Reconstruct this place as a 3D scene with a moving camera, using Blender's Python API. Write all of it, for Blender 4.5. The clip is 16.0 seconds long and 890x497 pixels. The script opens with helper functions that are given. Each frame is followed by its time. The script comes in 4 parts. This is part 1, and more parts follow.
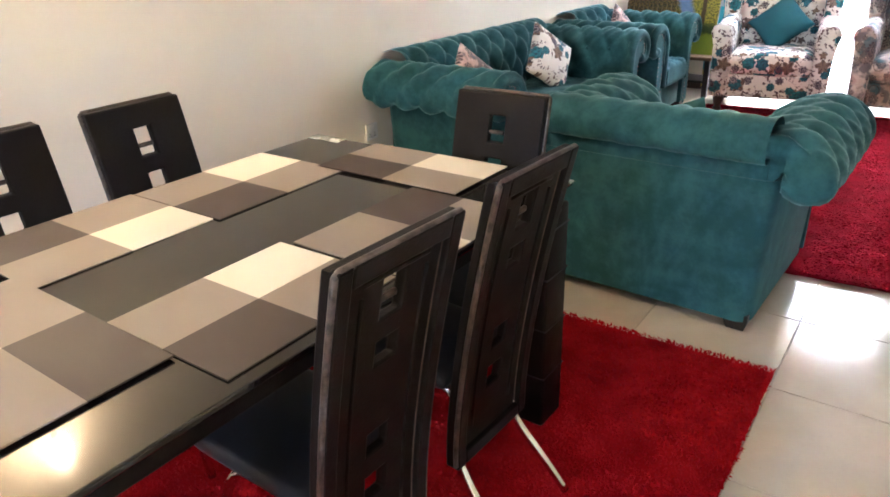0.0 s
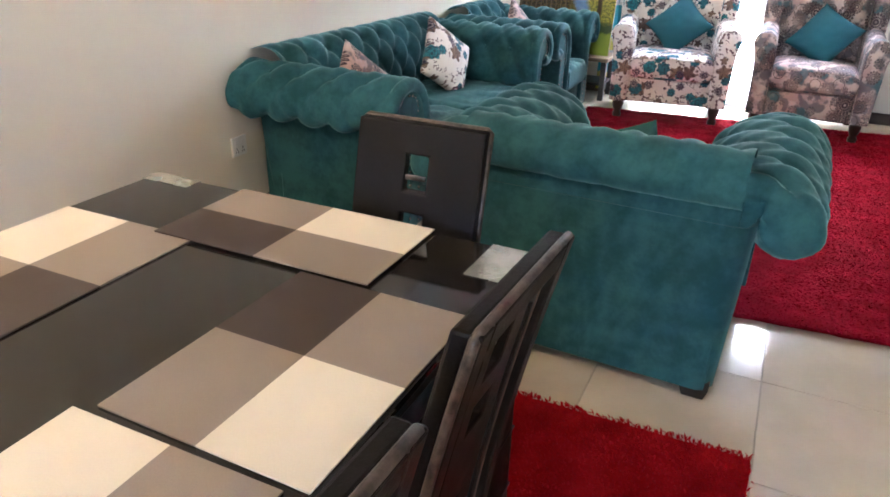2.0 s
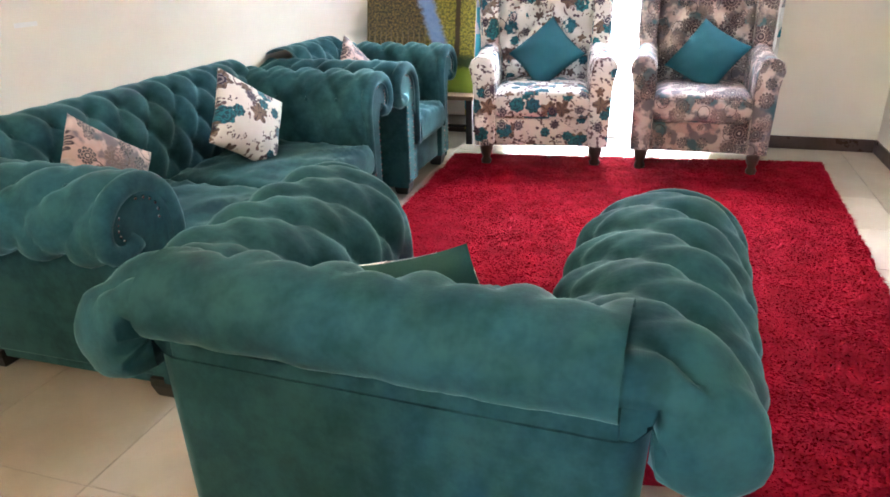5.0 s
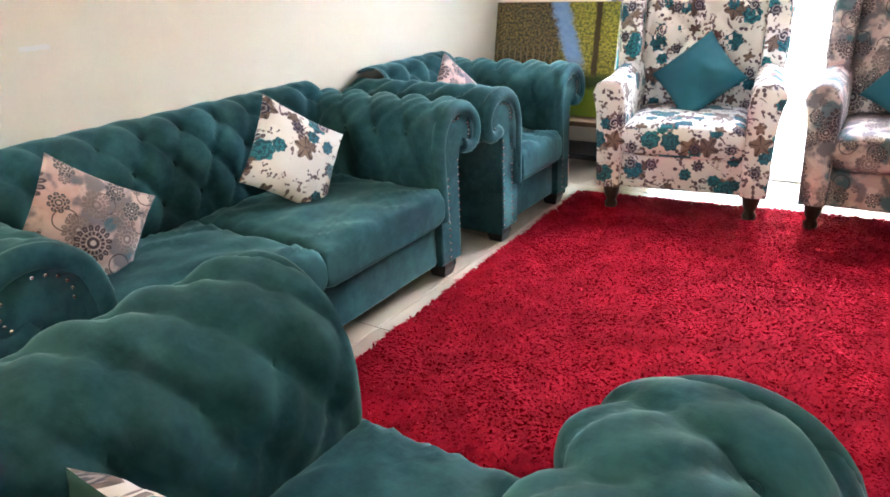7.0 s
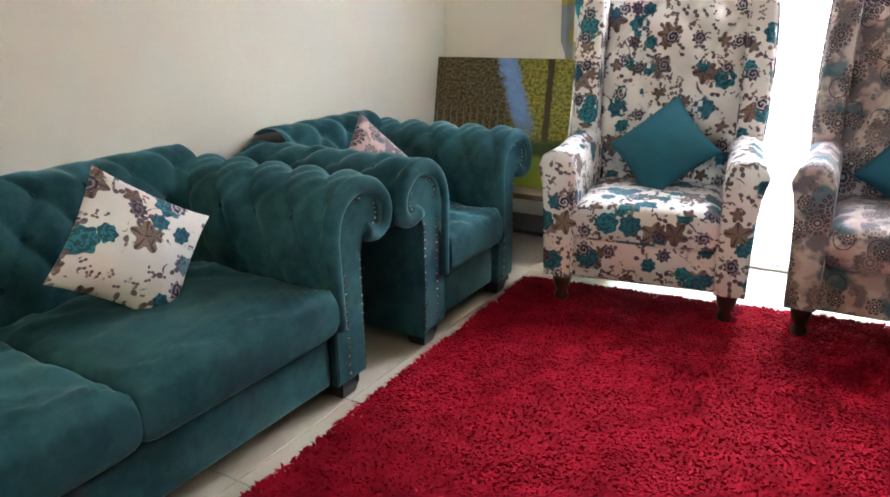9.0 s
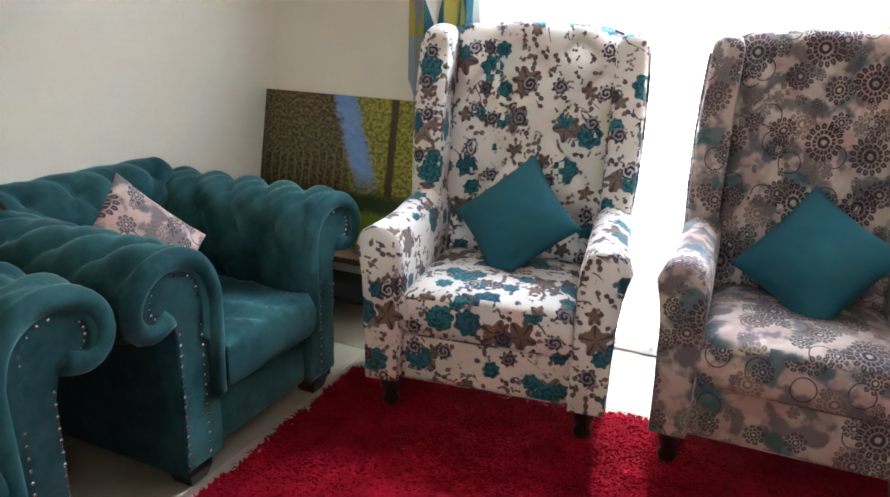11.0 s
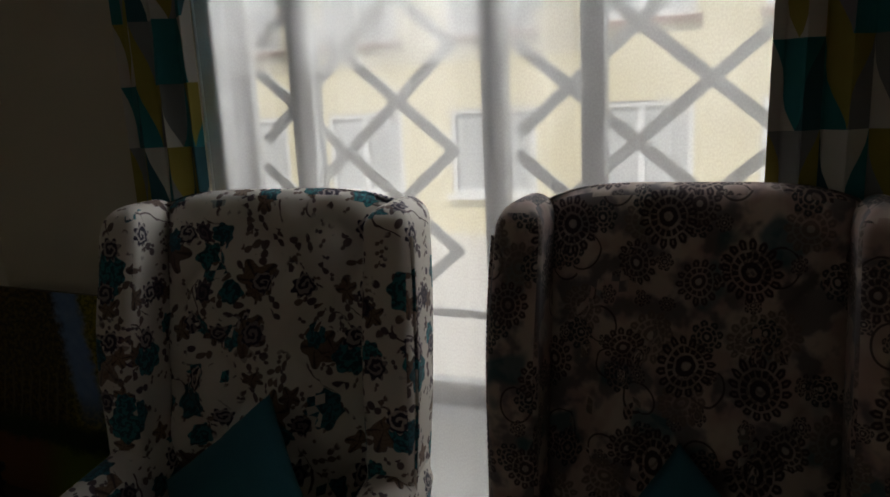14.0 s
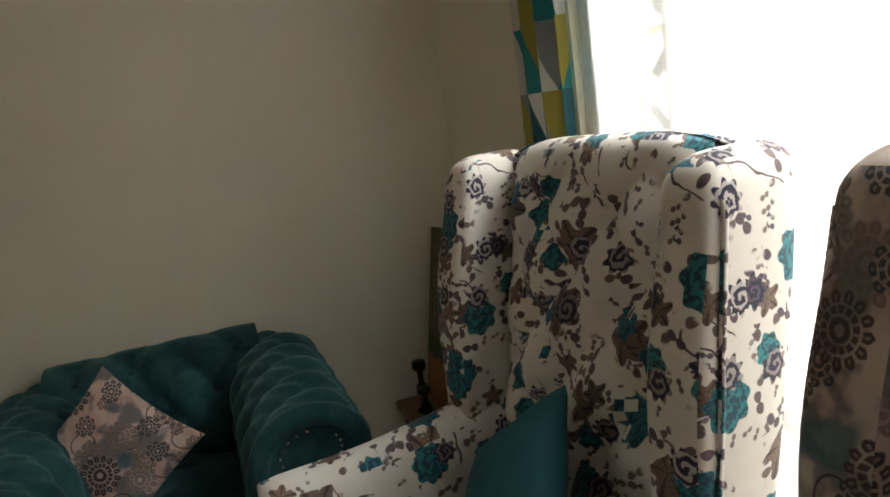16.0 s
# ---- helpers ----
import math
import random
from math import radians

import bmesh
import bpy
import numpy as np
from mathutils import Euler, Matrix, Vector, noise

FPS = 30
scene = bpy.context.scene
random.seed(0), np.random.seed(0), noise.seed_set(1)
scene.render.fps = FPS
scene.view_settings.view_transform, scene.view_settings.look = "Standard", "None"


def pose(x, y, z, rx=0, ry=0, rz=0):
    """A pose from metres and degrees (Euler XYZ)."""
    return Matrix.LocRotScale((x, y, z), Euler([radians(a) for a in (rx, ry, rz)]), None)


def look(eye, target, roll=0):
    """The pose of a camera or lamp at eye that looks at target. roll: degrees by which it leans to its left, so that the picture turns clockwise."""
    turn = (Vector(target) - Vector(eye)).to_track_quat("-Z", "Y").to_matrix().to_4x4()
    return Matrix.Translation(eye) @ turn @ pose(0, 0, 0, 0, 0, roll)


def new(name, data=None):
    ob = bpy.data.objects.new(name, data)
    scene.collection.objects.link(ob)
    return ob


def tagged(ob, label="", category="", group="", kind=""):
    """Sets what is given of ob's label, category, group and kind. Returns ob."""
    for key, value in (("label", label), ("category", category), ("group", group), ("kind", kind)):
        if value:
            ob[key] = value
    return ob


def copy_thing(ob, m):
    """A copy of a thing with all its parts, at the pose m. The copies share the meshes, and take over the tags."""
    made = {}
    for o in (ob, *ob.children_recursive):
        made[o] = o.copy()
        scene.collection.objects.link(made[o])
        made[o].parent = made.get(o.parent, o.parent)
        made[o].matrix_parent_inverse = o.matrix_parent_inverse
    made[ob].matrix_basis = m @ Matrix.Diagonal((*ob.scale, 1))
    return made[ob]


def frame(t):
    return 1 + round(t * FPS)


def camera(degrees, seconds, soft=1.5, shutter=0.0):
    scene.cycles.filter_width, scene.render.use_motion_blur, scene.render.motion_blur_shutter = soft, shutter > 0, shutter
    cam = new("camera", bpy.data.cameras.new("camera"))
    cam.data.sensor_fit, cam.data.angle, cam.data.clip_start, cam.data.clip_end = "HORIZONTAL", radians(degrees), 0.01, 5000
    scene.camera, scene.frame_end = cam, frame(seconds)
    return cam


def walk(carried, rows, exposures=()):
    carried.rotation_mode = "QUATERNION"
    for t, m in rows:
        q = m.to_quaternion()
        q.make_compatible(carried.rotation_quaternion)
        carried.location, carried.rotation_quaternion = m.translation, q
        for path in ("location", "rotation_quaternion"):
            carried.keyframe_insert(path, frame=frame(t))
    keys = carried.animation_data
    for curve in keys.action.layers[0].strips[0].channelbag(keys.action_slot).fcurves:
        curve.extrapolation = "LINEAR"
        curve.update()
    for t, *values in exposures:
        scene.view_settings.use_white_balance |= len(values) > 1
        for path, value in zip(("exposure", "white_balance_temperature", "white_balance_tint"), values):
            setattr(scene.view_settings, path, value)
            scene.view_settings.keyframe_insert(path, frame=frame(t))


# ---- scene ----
cam = camera(65.0, 16.0, soft=1.7)
PATH = [
    (0, (2.575, 1.818, 1.369), (1.505, 3.294, 0.547), -1.7),
    (0.5, (2.505, 1.864, 1.368), (1.409, 3.33, 0.563), -1.9),
    (1, (2.376, 2.031, 1.365), (1.257, 3.471, 0.544), -2.3),
    (1.5, (2.289, 2.152, 1.339), (1.303, 3.682, 0.509), -0.4),
    (2, (2.173, 2.303, 1.326), (1.409, 3.945, 0.476), 1.5),
    (2.5, (2.1, 2.469, 1.294), (1.522, 4.2, 0.475), 1.2),
    (3, (2.103, 2.646, 1.28), (1.551, 4.396, 0.485), -0.7),
    (3.5, (2.175, 2.765, 1.315), (1.608, 4.509, 0.517), -0.8),
    (4, (2.168, 2.931, 1.304), (1.629, 4.691, 0.522), -1.2),
    (6.5, (2.249, 3.965, 1.244), (1.413, 5.615, 0.484), -3.3),
    (7, (2.34, 4.152, 1.266), (1.308, 5.688, 0.507), -2.7),
    (7.5, (2.289, 4.341, 1.255), (1.233, 5.872, 0.521), -2.3),
    (8, (2.26, 4.498, 1.242), (1.213, 6.039, 0.515), 0.5),
    (8.5, (2.184, 4.665, 1.216), (1.156, 6.245, 0.549), -0.4),
    (11, (2.17, 5.603, 1.315), (1.406, 7.35, 0.71), 2.2),
    (11.5, (2.228, 5.841, 1.38), (1.552, 7.622, 0.771), 1.4),
    (12, (2.256, 6.088, 1.426), (1.731, 7.927, 0.839), 0.3),
    (12.5, (2.257, 6.303, 1.432), (1.881, 8.197, 0.911), 1.4),
    (13, (2.343, 6.49, 1.496), (1.87, 8.372, 1.011), 0.4),
    (13.5, (2.448, 6.676, 1.544), (1.803, 8.518, 1.111), -1.4),
    (14, (2.476, 6.809, 1.542), (1.687, 8.602, 1.137), -2.8),
    (14.5, (2.465, 6.956, 1.523), (1.423, 8.616, 1.126), -2.7),
    (15, (2.471, 7.141, 1.483), (1.117, 8.564, 1.106), -4.7),
    (15.5, (2.577, 7.309, 1.476), (0.935, 8.378, 1.071), -5.3),
    (16, (2.608, 7.463, 1.439), (0.753, 8.107, 1.059), -8.1),
]
EXPOSURE = [(0.0, 4.65, 5750, 16), (1.0, 4.42, 5700, 17), (2.5, 4.55, 5550, 18), (3.5, 4.75, 5650, 17), (6.5, 4.65, 5850, 14), (7.5, 4.75, 5850, 13), (8.5, 4.2, 5900, 12), (10.8, 3.65, 5850, 11), (12.0, 3.45, 5900, 10), (12.5, 2.5, 6050, 9), (13.0, 1.9, 6400, 9), (13.3, 1.4, 6450, 9), (13.6, 0.1, 6700, 9), (14.0, -0.65, 6800, 10), (14.6, -0.65, 6800, 10), (15.0, -0.3, 6900, 9), (15.3, 0.5, 7000, 8), (15.6, 1.25, 7100, 7), (16.0, 1.65, 7150, 7)]
walk(cam, [(t, look(*p)) for t, *p in PATH], EXPOSURE)


# ---- world, sun, large lights ----
world = bpy.data.worlds.new("world")
scene.world = world
world.use_nodes = True
wn = world.node_tree
sky = wn.nodes.new("ShaderNodeTexSky")
sky.sky_type = "NISHITA"
sky.sun_disc = False
sky.sun_elevation, sky.sun_rotation = radians(58), radians(200)
wn.nodes["Background"].inputs["Strength"].default_value = 0.15
wn.links.new(sky.outputs[0], wn.nodes["Background"].inputs[0])
sun = new("sun", bpy.data.lights.new("sun", "SUN"))
sun.data.energy, sun.data.angle, sun.data.color = 5.0, radians(1.0), (1.0, 0.96, 0.9)
sun.matrix_world = look((-3.6, -10.0, 17.0), (0, 0, 0))


def area_lamp(name, place, target, w, h, power, colour):
    ob = new(name, bpy.data.lights.new(name, "AREA"))
    ob.data.shape, ob.data.size, ob.data.size_y = "RECTANGLE", w, h
    ob.data.energy, ob.data.color = power, colour
    ob.matrix_world = look(place, target)
    return ob


# stand-in for the sky's light through the balcony door, from above the view
area_lamp("door_sky_light", (1.85, 9.35, 3.05), (1.85, 6.2, 0.3), 2.4, 1.3, 82, (0.92, 0.96, 1.0))
# added fill lamp in the unseen rear window
area_lamp("rear_fill_light", (2.15, -0.62, 1.5), (1.6, 6, 1.0), 1.0, 0.8, 0.95, (1.0, 0.98, 0.95))
bulb_light = new("bulb_light", bpy.data.lights.new("bulb_light", "POINT"))
bulb_light.data.energy, bulb_light.data.shadow_soft_size, bulb_light.data.color = 1.4, 0.03, (1.0, 0.76, 0.46)
bulb_light.location = (0.11, 2.67, 1.905)

# ---- materials ----


def principled(name, colour, rough=0.6, metal=0.0):
    m = bpy.data.materials.new(name)
    m.use_nodes = True
    b = m.node_tree.nodes["Principled BSDF"]
    b.inputs["Base Color"].default_value = (*colour, 1)
    b.inputs["Roughness"].default_value = rough
    b.inputs["Metallic"].default_value = metal
    return m, m.node_tree, b


class Nodes:
    """Short ways to add nodes to a material's tree."""

    def __init__(self, tree):
        self.t = tree

    def put(self, kind, *links, **values):
        n = self.t.nodes.new(kind)
        for key, value in values.items():
            setattr(n, key, value)
        for i, link in enumerate(links):
            if link is None:
                continue
            if hasattr(link, "is_output"):
                self.t.links.new(link, n.inputs[i])
            else:
                n.inputs[i].default_value = link
        return n

    def math(self, op, a, b=None, c=None):
        return self.put("ShaderNodeMath", a, b, c, operation=op).outputs[0]

    def mix(self, f, a, b):
        n = self.t.nodes.new("ShaderNodeMix")
        n.data_type = "RGBA"
        for i, v in ((0, f), (6, a), (7, b)):
            if hasattr(v, "is_output"):
                self.t.links.new(v, n.inputs[i])
            else:
                n.inputs[i].default_value = v if i == 0 else (*v, 1)
        return n.outputs[2]

    def coord(self, which="Object"):
        return self.t.nodes.new("ShaderNodeTexCoord").outputs[which]

    def noise(self, vec, scale, detail=3.0, rough=0.5):
        n = self.t.nodes.new("ShaderNodeTexNoise")
        n.inputs["Scale"].default_value, n.inputs["Detail"].default_value, n.inputs["Roughness"].default_value = scale, detail, rough
        self.t.links.new(vec, n.inputs["Vector"])
        return n.outputs["Fac"]

    def ramp(self, f, lo, hi, a=0.0, b=1.0):
        n = self.t.nodes.new("ShaderNodeMapRange")
        n.interpolation_type = "SMOOTHSTEP"
        self.t.links.new(f, n.inputs[0])
        for i, v in enumerate((lo, hi, a, b)):
            n.inputs[i + 1].default_value = v
        return n.outputs[0]

    def bump(self, height, strength, distance, bsdf):
        n = self.put("ShaderNodeBump")
        n.inputs["Strength"].default_value, n.inputs["Distance"].default_value = strength, distance
        self.t.links.new(height, n.inputs["Height"])
        self.t.links.new(n.outputs[0], bsdf.inputs["Normal"])

    def link(self, out, bsdf, name):
        self.t.links.new(out, bsdf.inputs[name])


def mottled(name, colour, other, rough=0.6, big=2.0, small=60.0, bump=0.15, distance=0.002, metal=0.0, coord="Object"):
    """Two colours mixed by coarse and fine noise, with a fine relief."""
    m, t, b = principled(name, colour, rough, metal)
    n = Nodes(t)
    c = n.coord(coord)
    coarse, fine = n.noise(c, big, 4), n.noise(c, small, 4, 0.6)
    f = n.ramp(n.math("ADD", n.math("MULTIPLY", coarse, 0.6), n.math("MULTIPLY", fine, 0.4)), 0.35, 0.65)
    n.link(n.mix(f, colour, other), b, "Base Color")
    n.link(n.ramp(coarse, 0.3, 0.7, rough - 0.06, rough + 0.06), b, "Roughness")
    n.bump(fine, bump, distance, b)
    return m


def velvet(name, colour, other, tint):
    m, t, b = principled(name, colour, 0.75)
    n = Nodes(t)
    c = n.coord()
    coarse, fine, brushed = n.noise(c, 4, 5, 0.65), n.noise(c, 220, 2), n.noise(c, 17, 3, 0.7)
    f = n.ramp(n.math("ADD", n.math("MULTIPLY", coarse, 0.6), n.math("MULTIPLY", brushed, 0.4)), 0.38, 0.64)
    n.link(n.mix(f, colour, other), b, "Base Color")
    b.inputs["Sheen Weight"].default_value, b.inputs["Sheen Roughness"].default_value = 0.45, 0.35
    b.inputs["Sheen Tint"].default_value = (*tint, 1)
    b.inputs["Specular IOR Level"].default_value = 0.2
    n.bump(n.math("ADD", n.math("MULTIPLY", fine, 0.4), brushed), 0.25, 0.003, b)
    return m


def ring_cells(n, uv, scale, seed, jitter=0.8):
    """Cells of a random grid in the plane of uv: distance from the cell's heart, the angle round it, its random colour."""
    at = n.put("ShaderNodeVectorMath", uv, (seed, seed * 0.37, 0), operation="ADD").outputs[0]
    v = n.t.nodes.new("ShaderNodeTexVoronoi")
    v.voronoi_dimensions = "2D"
    v.inputs["Scale"].default_value, v.inputs["Randomness"].default_value = scale, jitter
    n.t.links.new(at, v.inputs["Vector"])
    off = n.put("ShaderNodeVectorMath", at, v.outputs["Position"], operation="SUBTRACT").outputs[0]
    sep = n.put("ShaderNodeSeparateXYZ", off)
    ang = n.math("ARCTAN2", sep.outputs[1], sep.outputs[0])
    dist = n.math("SQRT", n.math("ADD", n.math("MULTIPLY", sep.outputs[0], sep.outputs[0]), n.math("MULTIPLY", sep.outputs[1], sep.outputs[1])))
    rnd = n.put("ShaderNodeSeparateColor", v.outputs["Color"])
    return dist, ang, rnd.outputs[0], rnd.outputs[1]


def petals(n, dist, ang, turn, radius, count, deep):
    """1 inside a flower of that many petals, else 0."""
    wave = n.math("COSINE", n.math("ADD", n.math("MULTIPLY", ang, float(count)), n.math("MULTIPLY", turn, 6.3)))
    edge = n.math("MULTIPLY_ADD", wave, radius * deep, radius)
    return n.ramp(n.math("SUBTRACT", edge, dist), -0.001, 0.002)


def floral(name):
    """Off-white cloth printed with teal roses, brown leaves, purple-grey sprigs."""
    m, t, b = principled(name, (0.8, 0.76, 0.7), 0.85)
    n = Nodes(t)
    uv = n.coord("UV")
    warp = n.put("ShaderNodeTexNoise", None)
    warp.inputs["Scale"].default_value = 22
    t.links.new(uv, warp.inputs["Vector"])
    off = n.put("ShaderNodeVectorMath", warp.outputs["Color"], (0.5, 0.5, 0.5), operation="SUBTRACT").outputs[0]
    off = n.put("ShaderNodeVectorMath", off, operation="SCALE")
    t.links.new(n.t.nodes[-2].outputs[0], off.inputs[0])
    off.inputs["Scale"].default_value = 0.016
    uvw = n.put("ShaderNodeVectorMath", uv, off.outputs[0], operation="ADD").outputs[0]
    col = n.mix(n.noise(uv, 30), (0.78, 0.73, 0.67), (0.84, 0.8, 0.75))
    # thin twigs
    twig = n.put("ShaderNodeTexWave", uvw, bands_direction="DIAGONAL")
    twig.inputs["Scale"].default_value, twig.inputs["Distortion"].default_value, twig.inputs["Detail"].default_value = 5.0, 12.0, 2.0
    line = n.math("MULTIPLY", n.ramp(twig.outputs["Fac"], 0.978, 0.995), n.ramp(n.noise(uv, 8), 0.55, 0.61))
    col = n.mix(line, col, (0.13, 0.085, 0.09))
    # feathery sprigs
    d, a, r1, r2 = ring_cells(n, uvw, 24, 5.2, 1.0)
    leaf = n.math("MULTIPLY", petals(n, d, a, r1, 0.0115, 2, 0.8), n.math("MULTIPLY", n.ramp(r2, 0.3, 0.32), n.ramp(n.noise(uv, 9), 0.46, 0.5)))
    col = n.mix(leaf, col, n.mix(r1, (0.10, 0.07, 0.10), (0.22, 0.15, 0.13)))
    d, a, r1, r2 = ring_cells(n, uv, 40, 17.2, 1.0)
    fleck = n.math("MULTIPLY", petals(n, d, a, r1, 0.0065, 2, 0.8), n.math("MULTIPLY", n.ramp(r2, 0.5, 0.52), n.ramp(n.noise(uv, 12), 0.50, 0.46)))
    col = n.mix(fleck, col, n.mix(r1, (0.12, 0.09, 0.12), (0.26, 0.19, 0.16)))
    # brown and ochre leaf clusters with veins
    for scale, seed, radius, keep in ((5.6, 1.7, 0.043, 0.5), (8.8, 21.3, 0.024, 0.6)):
        d, a, r1, r2 = ring_cells(n, uvw, scale, seed)
        leaf = n.math("MULTIPLY", petals(n, d, a, r1, radius, 5, 0.24), n.ramp(r2, keep, keep + 0.02))
        vein = n.math("ABSOLUTE", n.math("SINE", n.math("ADD", n.math("MULTIPLY", a, 2.5), n.math("MULTIPLY", r1, 3.15))))
        grain = n.math("SINE", n.math("MULTIPLY", d, 700.0))
        brown = n.mix(n.ramp(vein, 0.0, 0.5), (0.06, 0.04, 0.04), n.mix(r1, (0.15, 0.10, 0.09), (0.30, 0.20, 0.14)))
        brown = n.mix(n.ramp(grain, 0.6, 0.95, 0.0, 0.5), brown, (0.1, 0.06, 0.05))
        col = n.mix(leaf, col, brown)
    # teal roses: ragged rim, swirled darker folds
    for scale, seed, radius, keep in ((5.4, 7.9, 0.044, 0.4), (8.2, 31.7, 0.028, 0.42)):
        d, a, r1, r2 = ring_cells(n, uvw, scale, seed)
        rose = n.math("MULTIPLY", petals(n, d, a, r1, radius, 7, 0.10), n.ramp(r2, keep, keep + 0.02))
        swirl = n.math("SINE", n.math("ADD", n.math("MULTIPLY", d, 260.0), n.math("ADD", n.math("MULTIPLY", a, 2.0), n.math("MULTIPLY", n.noise(uv, 75, 3), 16.0))))
        lit = n.mix(r1, (0.02, 0.15, 0.22), (0.03, 0.27, 0.31))
        col = n.mix(rose, col, n.mix(n.ramp(swirl, -0.6, 0.7), (0.014, 0.075, 0.11), lit))
    # small dark and pale roses
    d, a, r1, r2 = ring_cells(n, uvw, 8.6, 12.4)
    rose = n.math("MULTIPLY", petals(n, d, a, r1, 0.027, 8, 0.16), n.ramp(r2, 0.42, 0.44))
    rings = n.math("SINE", n.math("ADD", n.math("MULTIPLY", d, 420.0), n.math("ADD", n.math("MULTIPLY", a, 1.0), n.math("MULTIPLY", n.noise(uv, 90, 2), 7.0))))
    col = n.mix(rose, col, n.mix(n.ramp(rings, -0.3, 0.6), (0.035, 0.028, 0.06), n.mix(r1, (0.11, 0.075, 0.11), (0.6, 0.54, 0.52))))
    n.link(col, b, "Base Color")
    b.inputs["Sheen Weight"].default_value = 0.15
    n.bump(n.noise(uv, 420, 2), 0.2, 0.001, b)
    return m


def mandala(name, ground=(0.50, 0.36, 0.32), second=(0.62, 0.52, 0.46)):
    """Dusty pink cloth with grey-blue clouds and dark wheel-shaped flowers."""
    m, t, b = principled(name, ground, 0.85)
    n = Nodes(t)
    uv = n.coord("UV")
    col = n.mix(n.ramp(n.noise(uv, 11, 2), 0.42, 0.58), ground, second)
    cloud = n.noise(n.put("ShaderNodeVectorMath", uv, (4, 9, 0), operation="ADD").outputs[0], 12, 3)
    col = n.mix(n.ramp(cloud, 0.47, 0.58, 0.0, 0.9), col, n.mix(n.noise(uv, 9), (0.09, 0.085, 0.11), (0.21, 0.19, 0.20)))
    teal = n.noise(n.put("ShaderNodeVectorMath", uv, (14, 2, 0), operation="ADD").outputs[0], 8, 1)
    col = n.mix(n.ramp(teal, 0.58, 0.66, 0.0, 0.8), col, (0.03, 0.12, 0.15))
    # looping thin stems
    d, a, r1, r2 = ring_cells(n, uv, 8.0, 25.1, 0.9)
    loop = n.math("MULTIPLY", n.ramp(n.math("ABSOLUTE", n.math("SUBTRACT", d, n.math("MULTIPLY_ADD", n.math("COSINE", a), 0.012, 0.034))), 0.0028, 0.0014), n.ramp(r2, 0.4, 0.42))
    col = n.mix(n.math("MULTIPLY", loop, 0.85), col, (0.045, 0.03, 0.035))
    # wheel flowers: spoked petals round a pale ring, a dark heart with a pale eye
    wheels = ((13.0, 15.3, 0.018, 6, (0.05, 0.04, 0.055), 0.4, 0.85), (6.0, 8.6, 0.048, 13, (0.17, 0.13, 0.115), 0.25, 0.75),
              (8.5, 63.0, 0.032, 8, (0.02, 0.035, 0.05), 0.35, 0.9), (6.2, 41.0, 0.044, 13, (0.05, 0.032, 0.04), 0.32, 0.9), (4.6, 2.2, 0.060, 16, (0.035, 0.02, 0.032), 0.36, 0.95))
    for scale, seed, radius, count, ink, keep, strength in wheels:
        d, a, r1, r2 = ring_cells(n, uv, scale, seed, 0.8)
        rn = n.math("DIVIDE", n.math("ADD", d, n.math("MULTIPLY_ADD", n.noise(uv, 60, 2), 0.006, -0.003)), radius)
        angle = n.math("ADD", n.math("MULTIPLY", a, float(count)), n.math("MULTIPLY", r1, 6.3))
        spokes = n.math("COSINE", angle)
        disc = n.ramp(n.math("SUBTRACT", rn, n.math("MULTIPLY_ADD", spokes, 0.07, 0.92)), 0.05, -0.03)
        # petals with a pale slit, a spoked band inside them, then the heart
        outer = n.math("MULTIPLY", n.ramp(spokes, -0.85, -0.45), n.ramp(rn, 0.66, 0.70))
        slit = n.math("MULTIPLY", n.math("MULTIPLY", n.ramp(spokes, 0.72, 0.92), n.ramp(rn, 0.72, 0.76)), n.ramp(rn, 0.90, 0.86))
        outer = n.math("MULTIPLY", outer, n.math("SUBTRACT", 1.0, n.math("MULTIPLY", slit, 0.6)))
        band = n.math("MULTIPLY", n.math("MULTIPLY", n.ramp(rn, 0.40, 0.43), n.ramp(rn, 0.62, 0.59)), n.ramp(spokes, 0.75, 0.3, 0.25, 1.0))
        heart = n.math("MULTIPLY", n.ramp(rn, 0.34, 0.30), n.ramp(rn, 0.14, 0.18))
        print_ink = n.math("MULTIPLY", disc, n.math("MAXIMUM", outer, n.math("MAXIMUM", band, heart)))
        on = n.ramp(r2, keep, keep + 0.02)
        wash = n.mix(0.55, col, n.mix(r1, (0.30, 0.21, 0.19), (0.42, 0.35, 0.31)))
        col = n.mix(n.math("MULTIPLY", n.math("MULTIPLY", disc, on), 0.8), col, wash)
        col = n.mix(n.math("MULTIPLY", n.math("MULTIPLY", print_ink, on), strength), col, ink)
        eye = n.math("MULTIPLY", n.ramp(rn, 0.16, 0.11), on)
        col = n.mix(n.math("MULTIPLY", eye, n.math("MULTIPLY", r1, 0.9)), col, (0.6, 0.52, 0.47))
    n.link(col, b, "Base Color")
    b.inputs["Sheen Weight"].default_value = 0.15
    n.bump(n.noise(uv, 420, 2), 0.2, 0.001, b)
    return m


